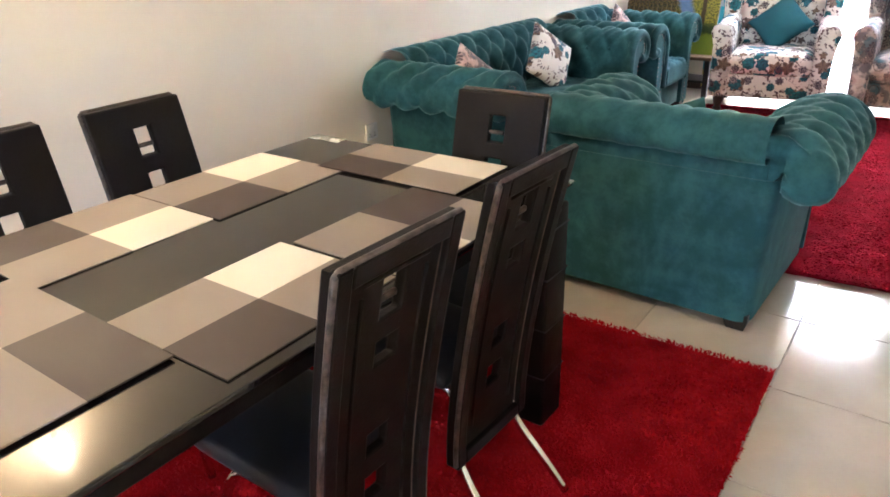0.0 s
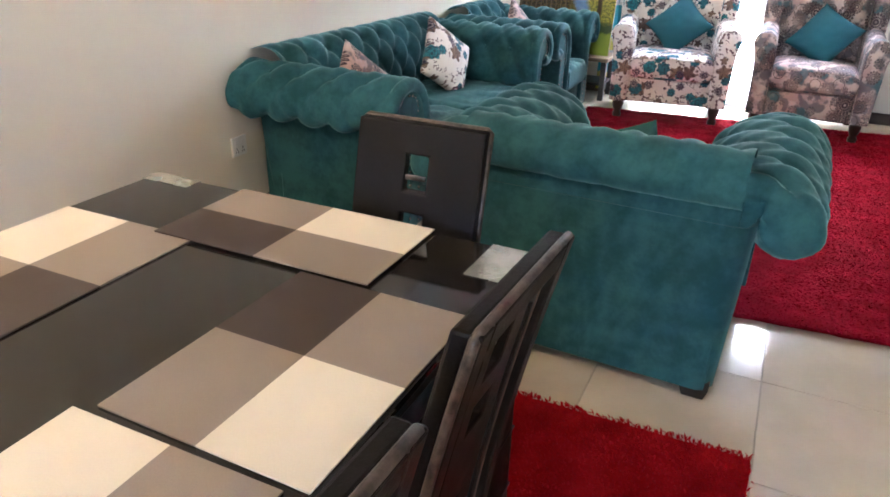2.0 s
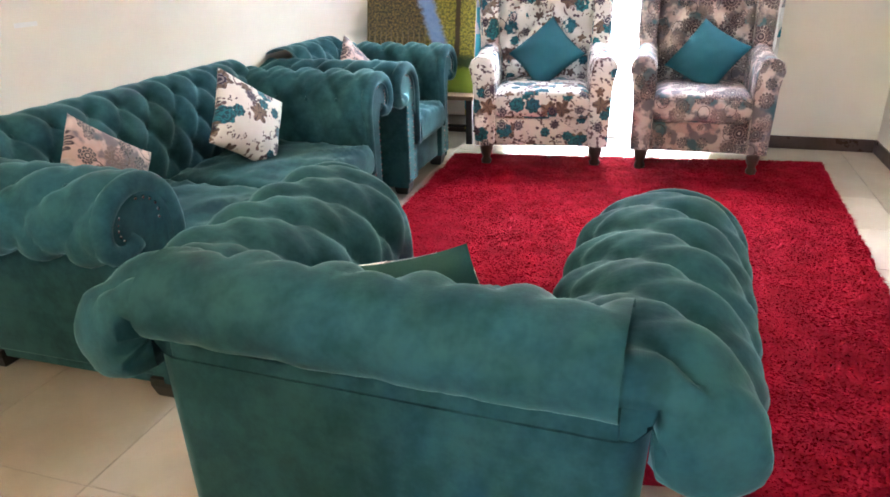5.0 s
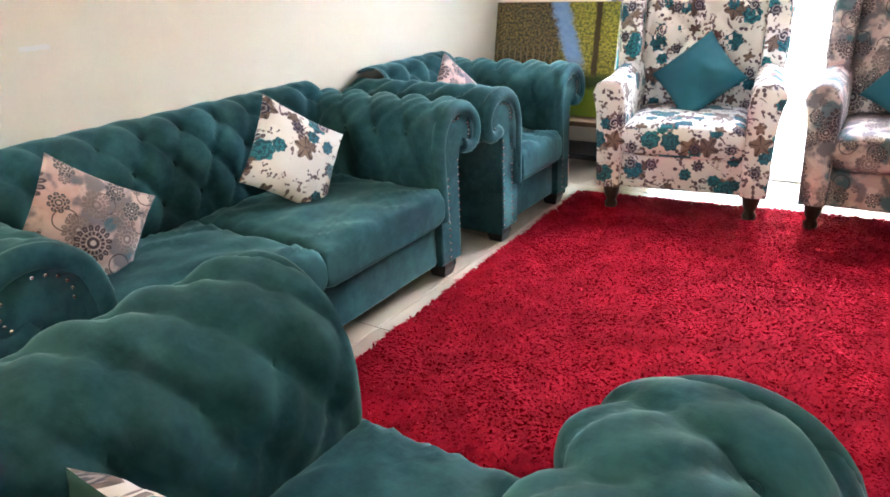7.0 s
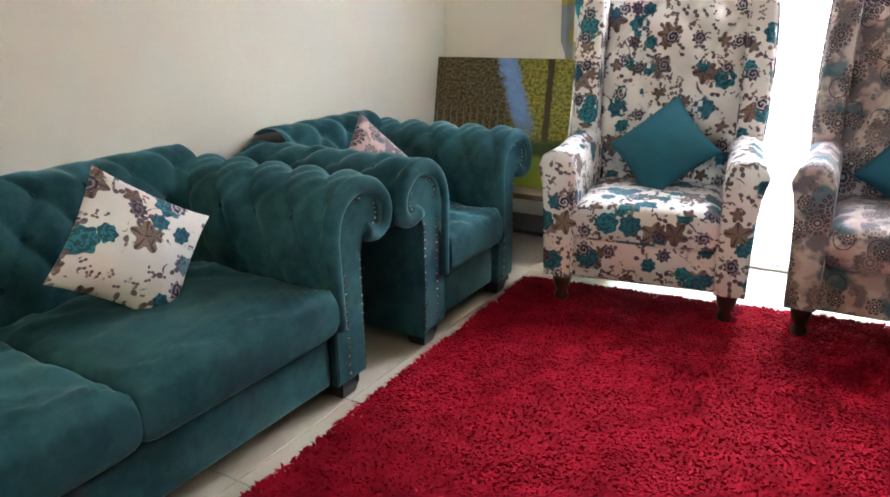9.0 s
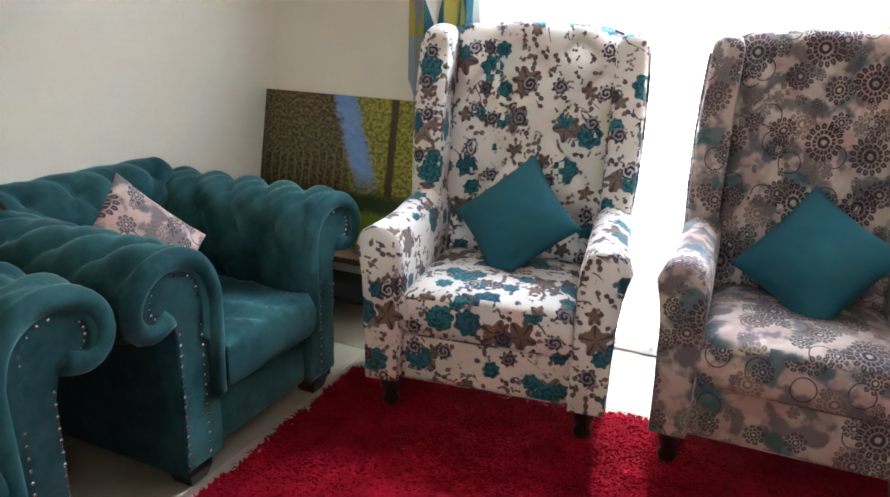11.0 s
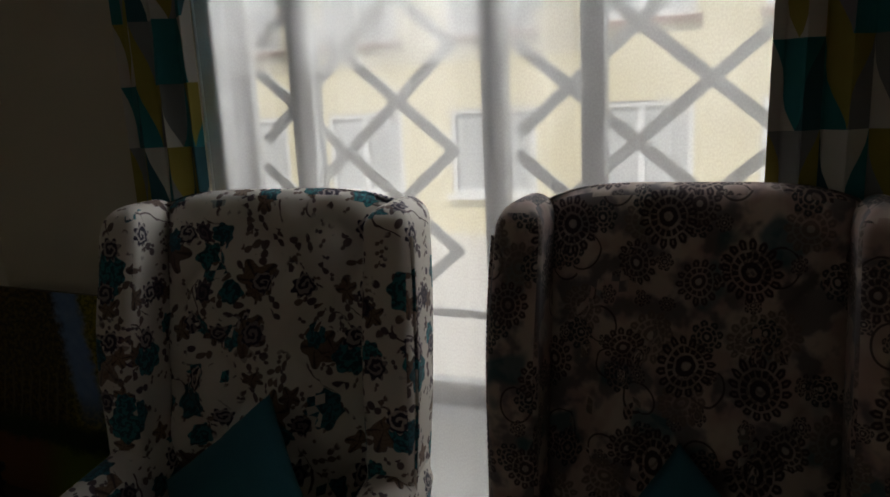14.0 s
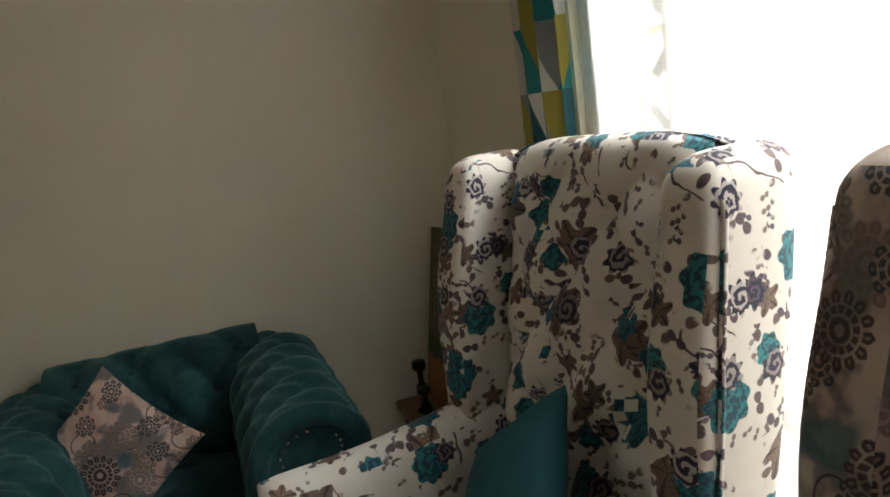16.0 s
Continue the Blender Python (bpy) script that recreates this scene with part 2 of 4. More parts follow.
def geometric(name):
    """Curtain cloth of teal, ochre, grey and white triangles."""
    m, t, b = principled(name, (0.6, 0.6, 0.55), 0.9)
    n = Nodes(t)
    uv = n.coord("UV")
    sep = n.put("ShaderNodeSeparateXYZ", uv)
    x, y = n.math("MULTIPLY", sep.outputs[0], 7.0), n.math("MULTIPLY", sep.outputs[1], 5.5)
    fx, fy = n.math("FRACT", x), n.math("FRACT", y)
    half = n.math("GREATER_THAN", n.math("MULTIPLY", n.math("ABSOLUTE", n.math("SUBTRACT", fx, 0.5)), 2.0), fy)
    cell = n.put("ShaderNodeCombineXYZ", n.math("FLOOR", x), n.math("FLOOR", y), n.math("ADD", half, n.math("MULTIPLY", half, n.math("GREATER_THAN", fx, 0.5))))
    rnd = n.put("ShaderNodeTexWhiteNoise", cell.outputs[0]).outputs["Value"]
    r = n.t.nodes.new("ShaderNodeValToRGB")
    r.color_ramp.interpolation = "CONSTANT"
    tones = ((0, (0.02, 0.22, 0.26)), (0.24, (0.62, 0.6, 0.56)), (0.46, (0.36, 0.31, 0.06)), (0.64, (0.25, 0.27, 0.28)), (0.8, (0.03, 0.12, 0.16)), (0.9, (0.7, 0.7, 0.66)))
    while len(r.color_ramp.elements) < len(tones):
        r.color_ramp.elements.new(0.5)
    for e, (p, c) in zip(r.color_ramp.elements, tones):
        e.position, e.color = p, (*c, 1)
    t.links.new(rnd, r.inputs[0])
    n.link(r.outputs[0], b, "Base Color")
    n.bump(n.noise(uv, 300, 2), 0.15, 0.001, b)
    return m


def painted_canvas(name):
    """An oil painting: dark wood of thin trunks, a blue gap of sky, a yellow tree, grass and an orange path."""
    m, t, b = principled(name, (0.2, 0.2, 0.05), 0.55)
    n = Nodes(t)
    uv = n.coord("UV")
    sep = n.put("ShaderNodeSeparateXYZ", uv)
    x, y = sep.outputs[0], sep.outputs[1]
    rough_noise = n.noise(uv, 14, 5, 0.7)
    dabs = n.noise(uv, 46, 4, 0.7)
    wood = n.mix(n.ramp(dabs, 0.42, 0.62), (0.03, 0.026, 0.012), (0.19, 0.13, 0.03))
    trunks = n.put("ShaderNodeTexWave", uv, bands_direction="X")
    trunks.inputs["Scale"].default_value, trunks.inputs["Distortion"].default_value, trunks.inputs["Detail Scale"].default_value = 6.0, 2.2, 2.0
    wood = n.mix(n.math("MULTIPLY", n.ramp(trunks.outputs["Fac"], 0.8, 0.95), n.ramp(y, 0.75, 0.45)), wood, (0.2, 0.15, 0.08))
    leaves = n.mix(n.ramp(dabs, 0.4, 0.6), (0.10, 0.11, 0.012), (0.40, 0.34, 0.03))
    col = n.mix(n.ramp(n.math("MULTIPLY_ADD", rough_noise, 0.16, x), 0.6, 0.72), wood, leaves)
    gap = n.math("ABSOLUTE", n.math("SUBTRACT", n.math("MULTIPLY_ADD", rough_noise, 0.1, x), n.math("MULTIPLY_ADD", y, -0.3, 0.88)))
    col = n.mix(n.math("MULTIPLY", n.ramp(n.math("DIVIDE", gap, n.math("MULTIPLY_ADD", dabs, 0.9, 0.5)), 0.10, 0.04), n.ramp(y, 0.34, 0.55)), col, n.mix(rough_noise, (0.05, 0.16, 0.5), (0.3, 0.45, 0.7)))
    trunk = n.math("ABSOLUTE", n.math("SUBTRACT", n.math("MULTIPLY_ADD", rough_noise, 0.03, x), 0.86))
    col = n.mix(n.math("MULTIPLY", n.ramp(trunk, 0.03, 0.015), n.ramp(y, 0.3, 0.4)), col, (0.06, 0.035, 0.01))
    low = n.math("MULTIPLY_ADD", rough_noise, 0.12, y)
    col = n.mix(n.ramp(low, 0.46, 0.4), col, n.mix(dabs, (0.02, 0.05, 0.01), (0.05, 0.09, 0.015)))
    col = n.mix(n.ramp(low, 0.34, 0.29), col, n.mix(n.ramp(x, 0.35, 0.6), (0.35, 0.14, 0.05), (0.24, 0.32, 0.02)))
    n.link(col, b, "Base Color")
    n.bump(dabs, 0.5, 0.004, b)
    return m


def tile_material(name):
    m, t, b = principled(name, (0.56, 0.5, 0.41), 0.12)
    n = Nodes(t)
    c = n.coord()
    oi = n.t.nodes.new("ShaderNodeObjectInfo").outputs["Random"]
    cloud = n.noise(c, 3.0, 6, 0.6)
    speck = n.noise(c, 90, 3, 0.7)
    col = n.mix(n.ramp(cloud, 0.35, 0.65), (0.57, 0.495, 0.385), (0.51, 0.44, 0.335))
    col = n.mix(n.math("MULTIPLY", n.ramp(speck, 0.55, 0.75), 0.25), col, (0.42, 0.35, 0.27))
    hsv = n.put("ShaderNodeHueSaturation")
    t.links.new(col, hsv.inputs["Color"])
    t.links.new(n.math("MULTIPLY_ADD", oi, 0.08, 0.96), hsv.inputs["Value"])
    n.link(hsv.outputs[0], b, "Base Color")
    n.link(n.ramp(n.noise(c, 6, 4), 0.3, 0.7, 0.07, 0.2), b, "Roughness")
    b.inputs["Specular IOR Level"].default_value = 0.6
    return m


def sheer_material(name):
    m = bpy.data.materials.new(name)
    m.use_nodes = True
    t = m.node_tree
    n = Nodes(t)
    out = t.nodes["Material Output"]
    t.nodes.remove(t.nodes["Principled BSDF"])
    clear = n.put("ShaderNodeBsdfTransparent", (1, 1, 1, 1)).outputs[0]
    thin = n.put("ShaderNodeBsdfTranslucent", (0.9, 0.9, 0.9, 1)).outputs[0]
    face = n.put("ShaderNodeBsdfDiffuse", (0.85, 0.85, 0.85, 1)).outputs[0]
    cloth = n.put("ShaderNodeMixShader", 0.4, thin, face).outputs[0]
    thread = n.noise(n.coord("UV"), 160, 2)
    amount = n.ramp(thread, 0.3, 0.7, 0.42, 0.47)
    mixed = n.put("ShaderNodeMixShader", amount, clear, cloth).outputs[0]
    t.links.new(mixed, out.inputs[0])
    return m


def glass_material(name):
    m, t, b = principled(name, (1, 1, 1), 0.0)
    b.inputs["Transmission Weight"].default_value, b.inputs["IOR"].default_value = 1.0, 1.05
    return m


def pile_material(name, dark, light):
    m, t, b = principled(name, dark, 0.95)
    n = Nodes(t)
    rnd = n.t.nodes.new("ShaderNodeNewGeometry").outputs["Random Per Island"]
    patch = n.noise(n.coord(), 9, 4)
    f = n.math("ADD", n.math("MULTIPLY", rnd, 0.3), n.math("MULTIPLY", n.ramp(patch, 0.35, 0.65), 0.7))
    n.link(n.mix(f, dark, light), b, "Base Color")
    b.inputs["Sheen Weight"].default_value, b.inputs["Sheen Tint"].default_value = 0.05, (0.9, 0.12, 0.15, 1)
    b.inputs["Specular IOR Level"].default_value = 0.05
    return m


WALL = mottled("wall_paint", (0.77, 0.71, 0.59), (0.74, 0.68, 0.56), 0.75, 1.3, 140, 0.12, 0.0015)
CEIL = mottled("ceiling_paint", (0.8, 0.79, 0.76), (0.77, 0.76, 0.73), 0.85, 1.0, 120)
TILE = tile_material("floor_tile")
GROUT = mottled("grout", (0.43, 0.38, 0.31), (0.36, 0.32, 0.26), 0.85, 3, 120)
SKIRT = mottled("skirting_tile", (0.085, 0.05, 0.035), (0.06, 0.035, 0.025), 0.3, 6, 80, 0.1)
TEAL = velvet("teal_velvet", (0.012, 0.062, 0.073), (0.032, 0.118, 0.131), (0.40, 0.68, 0.70))
TEALCLOTH = mottled("teal_cushion_cloth", (0.012, 0.10, 0.14), (0.016, 0.125, 0.165), 0.85, 5, 260, 0.3)
GREENCLOTH = mottled("green_cushion_cloth", (0.02, 0.09, 0.085), (0.03, 0.11, 0.1), 0.85, 5, 260, 0.3)
FLORAL = floral("floral_print_cloth")
MANDALA = mandala("mandala_print_cloth")
PINKMANDALA = mandala("pink_mandala_cloth", (0.56, 0.37, 0.32), (0.66, 0.5, 0.45))
CURTAIN = geometric("triangle_print_cloth")
CANVAS = painted_canvas("painted_canvas")
SHEER = sheer_material("sheer_voile")
GLASS = glass_material("pane_glass")
REDPILE = pile_material("crimson_pile", (0.215, 0.0025, 0.011), (0.365, 0.006, 0.022))
REDRUG = pile_material("red_pile", (0.26, 0.003, 0.006), (0.40, 0.008, 0.012))
LEATHER = mottled("dark_leatherette", (0.0045, 0.003, 0.0026), (0.008, 0.0055, 0.0045), 0.5, 9, 180, 0.3)
SCUFFED = mottled("scuffed_leatherette_edge", (0.012, 0.008, 0.007), (0.10, 0.075, 0.06), 0.4, 28, 90, 0.4)
THREAD = mottled("tan_thread", (0.16, 0.11, 0.08), (0.10, 0.07, 0.05), 0.7, 40, 200)
LEATHER.node_tree.nodes["Principled BSDF"].inputs["Specular IOR Level"].default_value = 0.17
BLUEBLACK = mottled("black_leatherette", (0.010, 0.011, 0.016), (0.016, 0.018, 0.026), 0.45, 5, 180, 0.25)
CHROME = mottled("chrome", (0.75, 0.74, 0.72), (0.7, 0.69, 0.67), 0.14, 8, 60, 0.02, 0.0005, 1.0)
STUD = mottled("nickel_stud", (0.8, 0.8, 0.8), (0.7, 0.7, 0.7), 0.2, 8, 60, 0.02, 0.0005, 1.0)
BLACKGLASS, _t, _b = principled("black_table_glass", (0.012, 0.010, 0.009), 0.06)
_b.inputs["Specular IOR Level"].default_value = 0.5
SILVER = mottled("silver_foil", (0.72, 0.74, 0.68), (0.5, 0.54, 0.46), 0.25, 16, 60, 0.3, 0.002, 0.85)
MATDARK = mottled("mat_dark_brown", (0.040, 0.026, 0.020), (0.052, 0.034, 0.027), 0.6, 6, 330, 0.6, 0.001)
MATTAUPE = mottled("mat_taupe", (0.24, 0.195, 0.155), (0.27, 0.22, 0.175), 0.6, 6, 330, 0.6, 0.001)
MATCREAM = mottled("mat_cream", (0.70, 0.63, 0.50), (0.74, 0.67, 0.54), 0.55, 6, 330, 0.6, 0.001)
WOOD = mottled("dark_stained_wood", (0.035, 0.018, 0.012), (0.055, 0.028, 0.018), 0.35, 5, 70, 0.15)
BLACKWOOD = mottled("black_wood", (0.012, 0.010, 0.010), (0.02, 0.017, 0.015), 0.4, 5, 70, 0.15)
BROWNWOOD = mottled("brown_wood", (0.22, 0.14, 0.08), (0.16, 0.10, 0.055), 0.45, 5, 50, 0.15)
WHITEPVC = mottled("white_window_frame", (0.83, 0.84, 0.85), (0.79, 0.80, 0.81), 0.4, 3, 60, 0.05)
SOCKETWHITE = mottled("white_plastic", (0.78, 0.77, 0.73), (0.74, 0.73, 0.69), 0.35, 3, 60, 0.05)
GRILLE = mottled("grey_painted_steel", (0.68, 0.68, 0.67), (0.62, 0.62, 0.61), 0.5, 6, 70, 0.1)
YELLOW = mottled("yellow_render", (0.80, 0.73, 0.50), (0.75, 0.68, 0.46), 0.85, 0.6, 30, 0.3, 0.01)
BRICK = mottled("brown_band", (0.30, 0.17, 0.12), (0.25, 0.14, 0.1), 0.85, 1, 30)
DARKPANE, _t2, _b2 = principled("far_window_glass", (0.52, 0.54, 0.55), 0.12)
PAVE = mottled("outside_concrete", (0.66, 0.65, 0.62), (0.58, 0.57, 0.54), 0.9, 1, 20)
BULB, _t3, _b3 = principled("lit_bulb", (1.0, 0.85, 0.6), 0.3)
_b3.inputs["Emission Color"].default_value = (1.0, 0.72, 0.38, 1)
_b3.inputs["Emission Strength"].default_value = 14
BRASS = mottled("lamp_brass", (0.35, 0.24, 0.12), (0.28, 0.19, 0.1), 0.35, 9, 60, 0.05, 0.0005, 1.0)
CANVASEDGE = mottled("canvas_edge", (0.1, 0.08, 0.05), (0.14, 0.11, 0.07), 0.7)

# ---- mesh helpers ----


def finish(name, bm, material, parent=None, label="", smooth=True):
    me = bpy.data.meshes.new(name)
    bmesh.ops.recalc_face_normals(bm, faces=bm.faces)
    bm.to_mesh(me)
    bm.free()
    if smooth:
        me.polygons.foreach_set("use_smooth", [True] * len(me.polygons))
    me.materials.append(material)
    ob = new(name, me)
    if parent is not None:
        ob.parent = parent
    if label:
        ob["label"] = label
    return ob


def part(name, bm, material, parent, label="", smooth=True):
    return finish(name, bm, material, parent, label, smooth)


def thing(name, label, category, group="", place=None):
    ob = new(name)
    ob.empty_display_size = 0.1
    if place is not None:
        ob.matrix_basis = place
    return tagged(ob, label, category, group)


def box(x0, x1, y0, y1, z0, z1, bevel=0.0, seg=2, cuts=0):
    bm = bmesh.new()
    bmesh.ops.create_cube(bm, size=1)
    for v in bm.verts:
        v.co = Vector((x0 + (v.co.x + 0.5) * (x1 - x0), y0 + (v.co.y + 0.5) * (y1 - y0), z0 + (v.co.z + 0.5) * (z1 - z0)))
    if bevel:
        bmesh.ops.bevel(bm, geom=bm.edges[:], offset=bevel, segments=seg, affect="EDGES", profile=0.5)
    if cuts:
        bmesh.ops.subdivide_edges(bm, edges=bm.edges[:], cuts=cuts, use_grid_fill=True)
    return bm


def add_box(bm, *args, **kw):
    other = box(*args, **kw)
    me = bpy.data.meshes.new("tmp")
    other.to_mesh(me)
    other.free()
    bm.from_mesh(me)
    bpy.data.meshes.remove(me)
    return bm


def lathe(rings, seg=20):
    """A body of revolution about z from (radius, z) pairs."""
    bm = bmesh.new()
    rows = [[bm.verts.new((r * math.cos(2 * math.pi * i / seg), r * math.sin(2 * math.pi * i / seg), z)) for i in range(seg)] for r, z in rings]
    for a, b in zip(rows, rows[1:]):
        for i in range(seg):
            bm.faces.new((a[i], a[(i + 1) % seg], b[(i + 1) % seg], b[i]))
    bm.faces.new(rows[0][::-1])
    bm.faces.new(rows[-1])
    return bm


def tube(points, radius, seg=10):
    """A round bar along a bent line."""
    bm = bmesh.new()
    pts = [Vector(p) for p in points]
    rows = []
    for i, p in enumerate(pts):
        d = (pts[min(i + 1, len(pts) - 1)] - pts[max(i - 1, 0)]).normalized()
        a = d.orthogonal().normalized() if i == 0 else (rows_a - d * rows_a.dot(d)).normalized()
        rows_a = a
        b = d.cross(a)
        rows.append([bm.verts.new(p + radius * (a * math.cos(2 * math.pi * k / seg) + b * math.sin(2 * math.pi * k / seg))) for k in range(seg)])
    for a, b in zip(rows, rows[1:]):
        for k in range(seg):
            bm.faces.new((a[k], a[(k + 1) % seg], b[(k + 1) % seg], b[k]))
    bm.faces.new(rows[0][::-1])
    bm.faces.new(rows[-1])
    return bm


def grid_surface(bm, pts, uvs=None):
    """Faces over a table of points; uvs as a matching table."""
    rows = [[bm.verts.new(p) for p in row] for row in pts]
    lay = bm.loops.layers.uv.verify() if uvs else None
    for i in range(len(rows) - 1):
        for j in range(len(rows[0]) - 1):
            f = bm.faces.new((rows[i][j], rows[i][j + 1], rows[i + 1][j + 1], rows[i + 1][j]))
            if lay:
                for loop, (a, b) in zip(f.loops, ((i, j), (i, j + 1), (i + 1, j + 1), (i + 1, j))):
                    loop[lay].uv = uvs[a][b]
    return rows


def puff(nu, nv, front, back, uv_scale=(1, 1)):
    """A closed cushion from two sheets over (u, v) in -1..1 that meet at the rim."""
    bm = bmesh.new()
    us, vs = np.linspace(-1, 1, nu), np.linspace(-1, 1, nv)
    us, vs = np.sign(us) * (1 - (1 - np.abs(us)) ** 1.4), np.sign(vs) * (1 - (1 - np.abs(vs)) ** 1.4)
    for fn in (front, back):
        pts = [[fn(u, v) for u in us] for v in vs]
        uvs = [[((u + 1) / 2 * uv_scale[0], (v + 1) / 2 * uv_scale[1]) for u in us] for v in vs]
        grid_surface(bm, pts, uvs)
    bmesh.ops.remove_doubles(bm, verts=bm.verts[:], dist=1e-5)
    return bm


def box_uv(bm, offset=(0.0, 0.0)):
    """Flat mapping in metres by each face's main direction."""
    lay = bm.loops.layers.uv.verify()
    bm.normal_update()
    for f in bm.faces:
        n = [abs(c) for c in f.normal]
        k = n.index(max(n))
        for loop in f.loops:
            c = loop.vert.co
            loop[lay].uv = ((c.y, c.z) if k == 0 else (c.x, c.z) if k == 1 else (c.x, c.y))
            loop[lay].uv.x += offset[0] + 0.31 * k
            loop[lay].uv.y += offset[1]
    return bm


def smooth_line(points, count):
    """A rounded line through points, resampled evenly."""
    p = [Vector(q) for q in points]
    dense = []
    for i in range(len(p) - 1):
        a, b, c, d = p[max(i - 1, 0)], p[i], p[i + 1], p[min(i + 2, len(p) - 1)]
        for k in range(12):
            t = k / 12
            dense.append(0.5 * ((2 * b) + (c - a) * t + (2 * a - 5 * b + 4 * c - d) * t * t + (3 * b - a - 3 * c + d) * t ** 3))
    dense.append(p[-1])
    lengths = [0.0]
    for a, b in zip(dense, dense[1:]):
        lengths.append(lengths[-1] + (b - a).length)
    out, j = [], 0
    for k in range(count):
        s = lengths[-1] * k / (count - 1)
        while j < len(dense) - 2 and lengths[j + 1] < s:
            j += 1
        f = (s - lengths[j]) / max(lengths[j + 1] - lengths[j], 1e-9)
        out.append(dense[j].lerp(dense[j + 1], f))
    return out, lengths[-1]


def smoothstep(a, b, x):
    t = min(max((x - a) / (b - a), 0), 1)
    return t * t * (3 - 2 * t)


# ---- the room ----
X0, X1, Y0, Y1, H = 0.0, 3.53, -0.6, 8.45, 2.7
T = 0.2
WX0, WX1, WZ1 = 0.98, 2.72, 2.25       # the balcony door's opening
RX0, RX1, RZ0, RZ1 = 1.5, 2.8, 1.05, 2.0  # the added, unseen window behind


def structure(name, bm, material, label, category):
    return tagged(finish(name, bm, material, smooth=False), label, category, kind="structure")


structure("wall_west", box(X0 - T, X0, Y0 - T, Y1 + T, 0, H), WALL, "plain cream painted plaster wall", "wall")
structure("wall_east", box(X1, X1 + T, Y0 - T, Y1 + T, 0, H), WALL, "plain cream painted plaster wall", "wall")
bm = box(X0, WX0, Y1, Y1 + T, 0, H)
add_box(bm, WX1, X1, Y1, Y1 + T, 0, H)
add_box(bm, WX0, WX1, Y1, Y1 + T, WZ1, H)
structure("wall_north", bm, WALL, "cream painted wall with a wide balcony door opening", "wall")
# rear wall, out of view, with the added window's opening
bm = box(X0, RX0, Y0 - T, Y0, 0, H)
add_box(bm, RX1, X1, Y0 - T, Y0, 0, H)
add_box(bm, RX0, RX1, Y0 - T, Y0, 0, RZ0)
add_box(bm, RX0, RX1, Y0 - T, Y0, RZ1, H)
structure("wall_south", bm, WALL, "unseen cream painted wall with an added window opening", "wall")
structure("ceiling", box(X0 - T, X1 + T, Y0 - T, Y1 + T, H, H + 0.15), CEIL, "plain white painted ceiling", "ceiling")
floor = structure("floor", box(X0 - T, X1 + T, Y0 - T, Y1 + T, -0.2, -0.004), GROUT, "polished cream ceramic floor tiles with thin grout", "floor")
# unseen block on top, added to keep the sun off the door's grille
structure("upper_sun_block", box(X0 - T, X1 + T, Y0 + 0.4, Y1 + T, H + 0.15, 3.5), YELLOW, "unseen plain rendered block above the flat, added to block sun", "wall")
ZB = 0.085
for name, b in (("baseboard", (X0, X0 + 0.014, Y0, Y1, 0, ZB)), ("baseboard", (X1 - 0.014, X1, Y0, Y1, 0, ZB)),
                ("baseboard", (X0 + 0.014, WX0, Y1 - 0.014, Y1, 0, ZB)), ("baseboard", (WX1, X1 - 0.014, Y1 - 0.014, Y1, 0, ZB)),
                ("baseboard", (X0 + 0.014, X1 - 0.014, Y0, Y0 + 0.014, 0, ZB))):
    structure(name, box(*b, bevel=0.003, seg=1), SKIRT, "dark brown glazed tile skirting", "baseboard")

# balcony door: white frame, leaves, glass
door = thing("door_1", "white framed glass balcony door in daylight", "door")
tagged(door, kind="structure")
YD0, YD1 = 8.50, 8.56
for n, b in (("frame", (WX0, WX0 + 0.07, YD0 - 0.03, YD1 + 0.03, 0, WZ1)), ("frame", (WX1 - 0.07, WX1, YD0 - 0.03, YD1 + 0.03, 0, WZ1)),
             ("frame", (WX0 + 0.07, WX1 - 0.07, YD0 - 0.03, YD1 + 0.03, WZ1 - 0.07, WZ1)),
             ("threshold", (WX0 + 0.07, WX1 - 0.07, YD0 - 0.03, YD1 + 0.03, 0, 0.06))):
    part(n, box(*b, bevel=0.006), WHITEPVC, door, smooth=False)
for x, w in ((1.275, 0.072), (1.85, 0.06), (2.103, 0.057)):
    part("stile", box(x, x + w, YD0, YD1, 0.06, 2.18, bevel=0.005), WHITEPVC, door, smooth=False)
for x0, x1, z in ((1.347, 1.85, 0.70), (1.91, 2.103, 0.70), (2.16, 2.65, 0.70), (1.05, 1.275, 0.70)):
    part("rail", box(x0, x1, YD0 + 0.005, YD1 - 0.005, z, z + 0.075, bevel=0.005), WHITEPVC, door, smooth=False)
for x0, x1, z0, z1 in ((1.05, 1.275, 0.06, 2.18), (1.347, 1.85, 0.06, 2.18), (1.91, 2.103, 0.06, 2.18), (2.16, 2.65, 0.06, 2.18)):
    p = part("pane", box(x0, x1, 8.528, 8.532, z0, z1), GLASS, door, smooth=False)
    p.visible_shadow = False

# diamond security grille outside the door
grille = thing("security_grille", "grey steel diamond lattice security grille outside the door", "grille")


def lattice(x0, x1, z0, z1, cx, cz, pitch, steep):
    """Slanted flat bars through the node (cx, cz), cut to the leaf."""
    out = []
    for sgn in (steep, -steep):
        for k in range(-14, 15):
            c = cz - sgn * cx + k * pitch
            pts = []
            for x in (x0, x1):
                z = sgn * x + c
                if z0 <= z <= z1:
                    pts.append((x, z))
            for z in (z0, z1):
                x = (z - c) / sgn
                if x0 < x < x1:
                    pts.append((x, z))
            if len(pts) == 2 and abs(pts[0][0] - pts[1][0]) > 0.03:
                out.append((pts[0], pts[1], sgn))
    return out


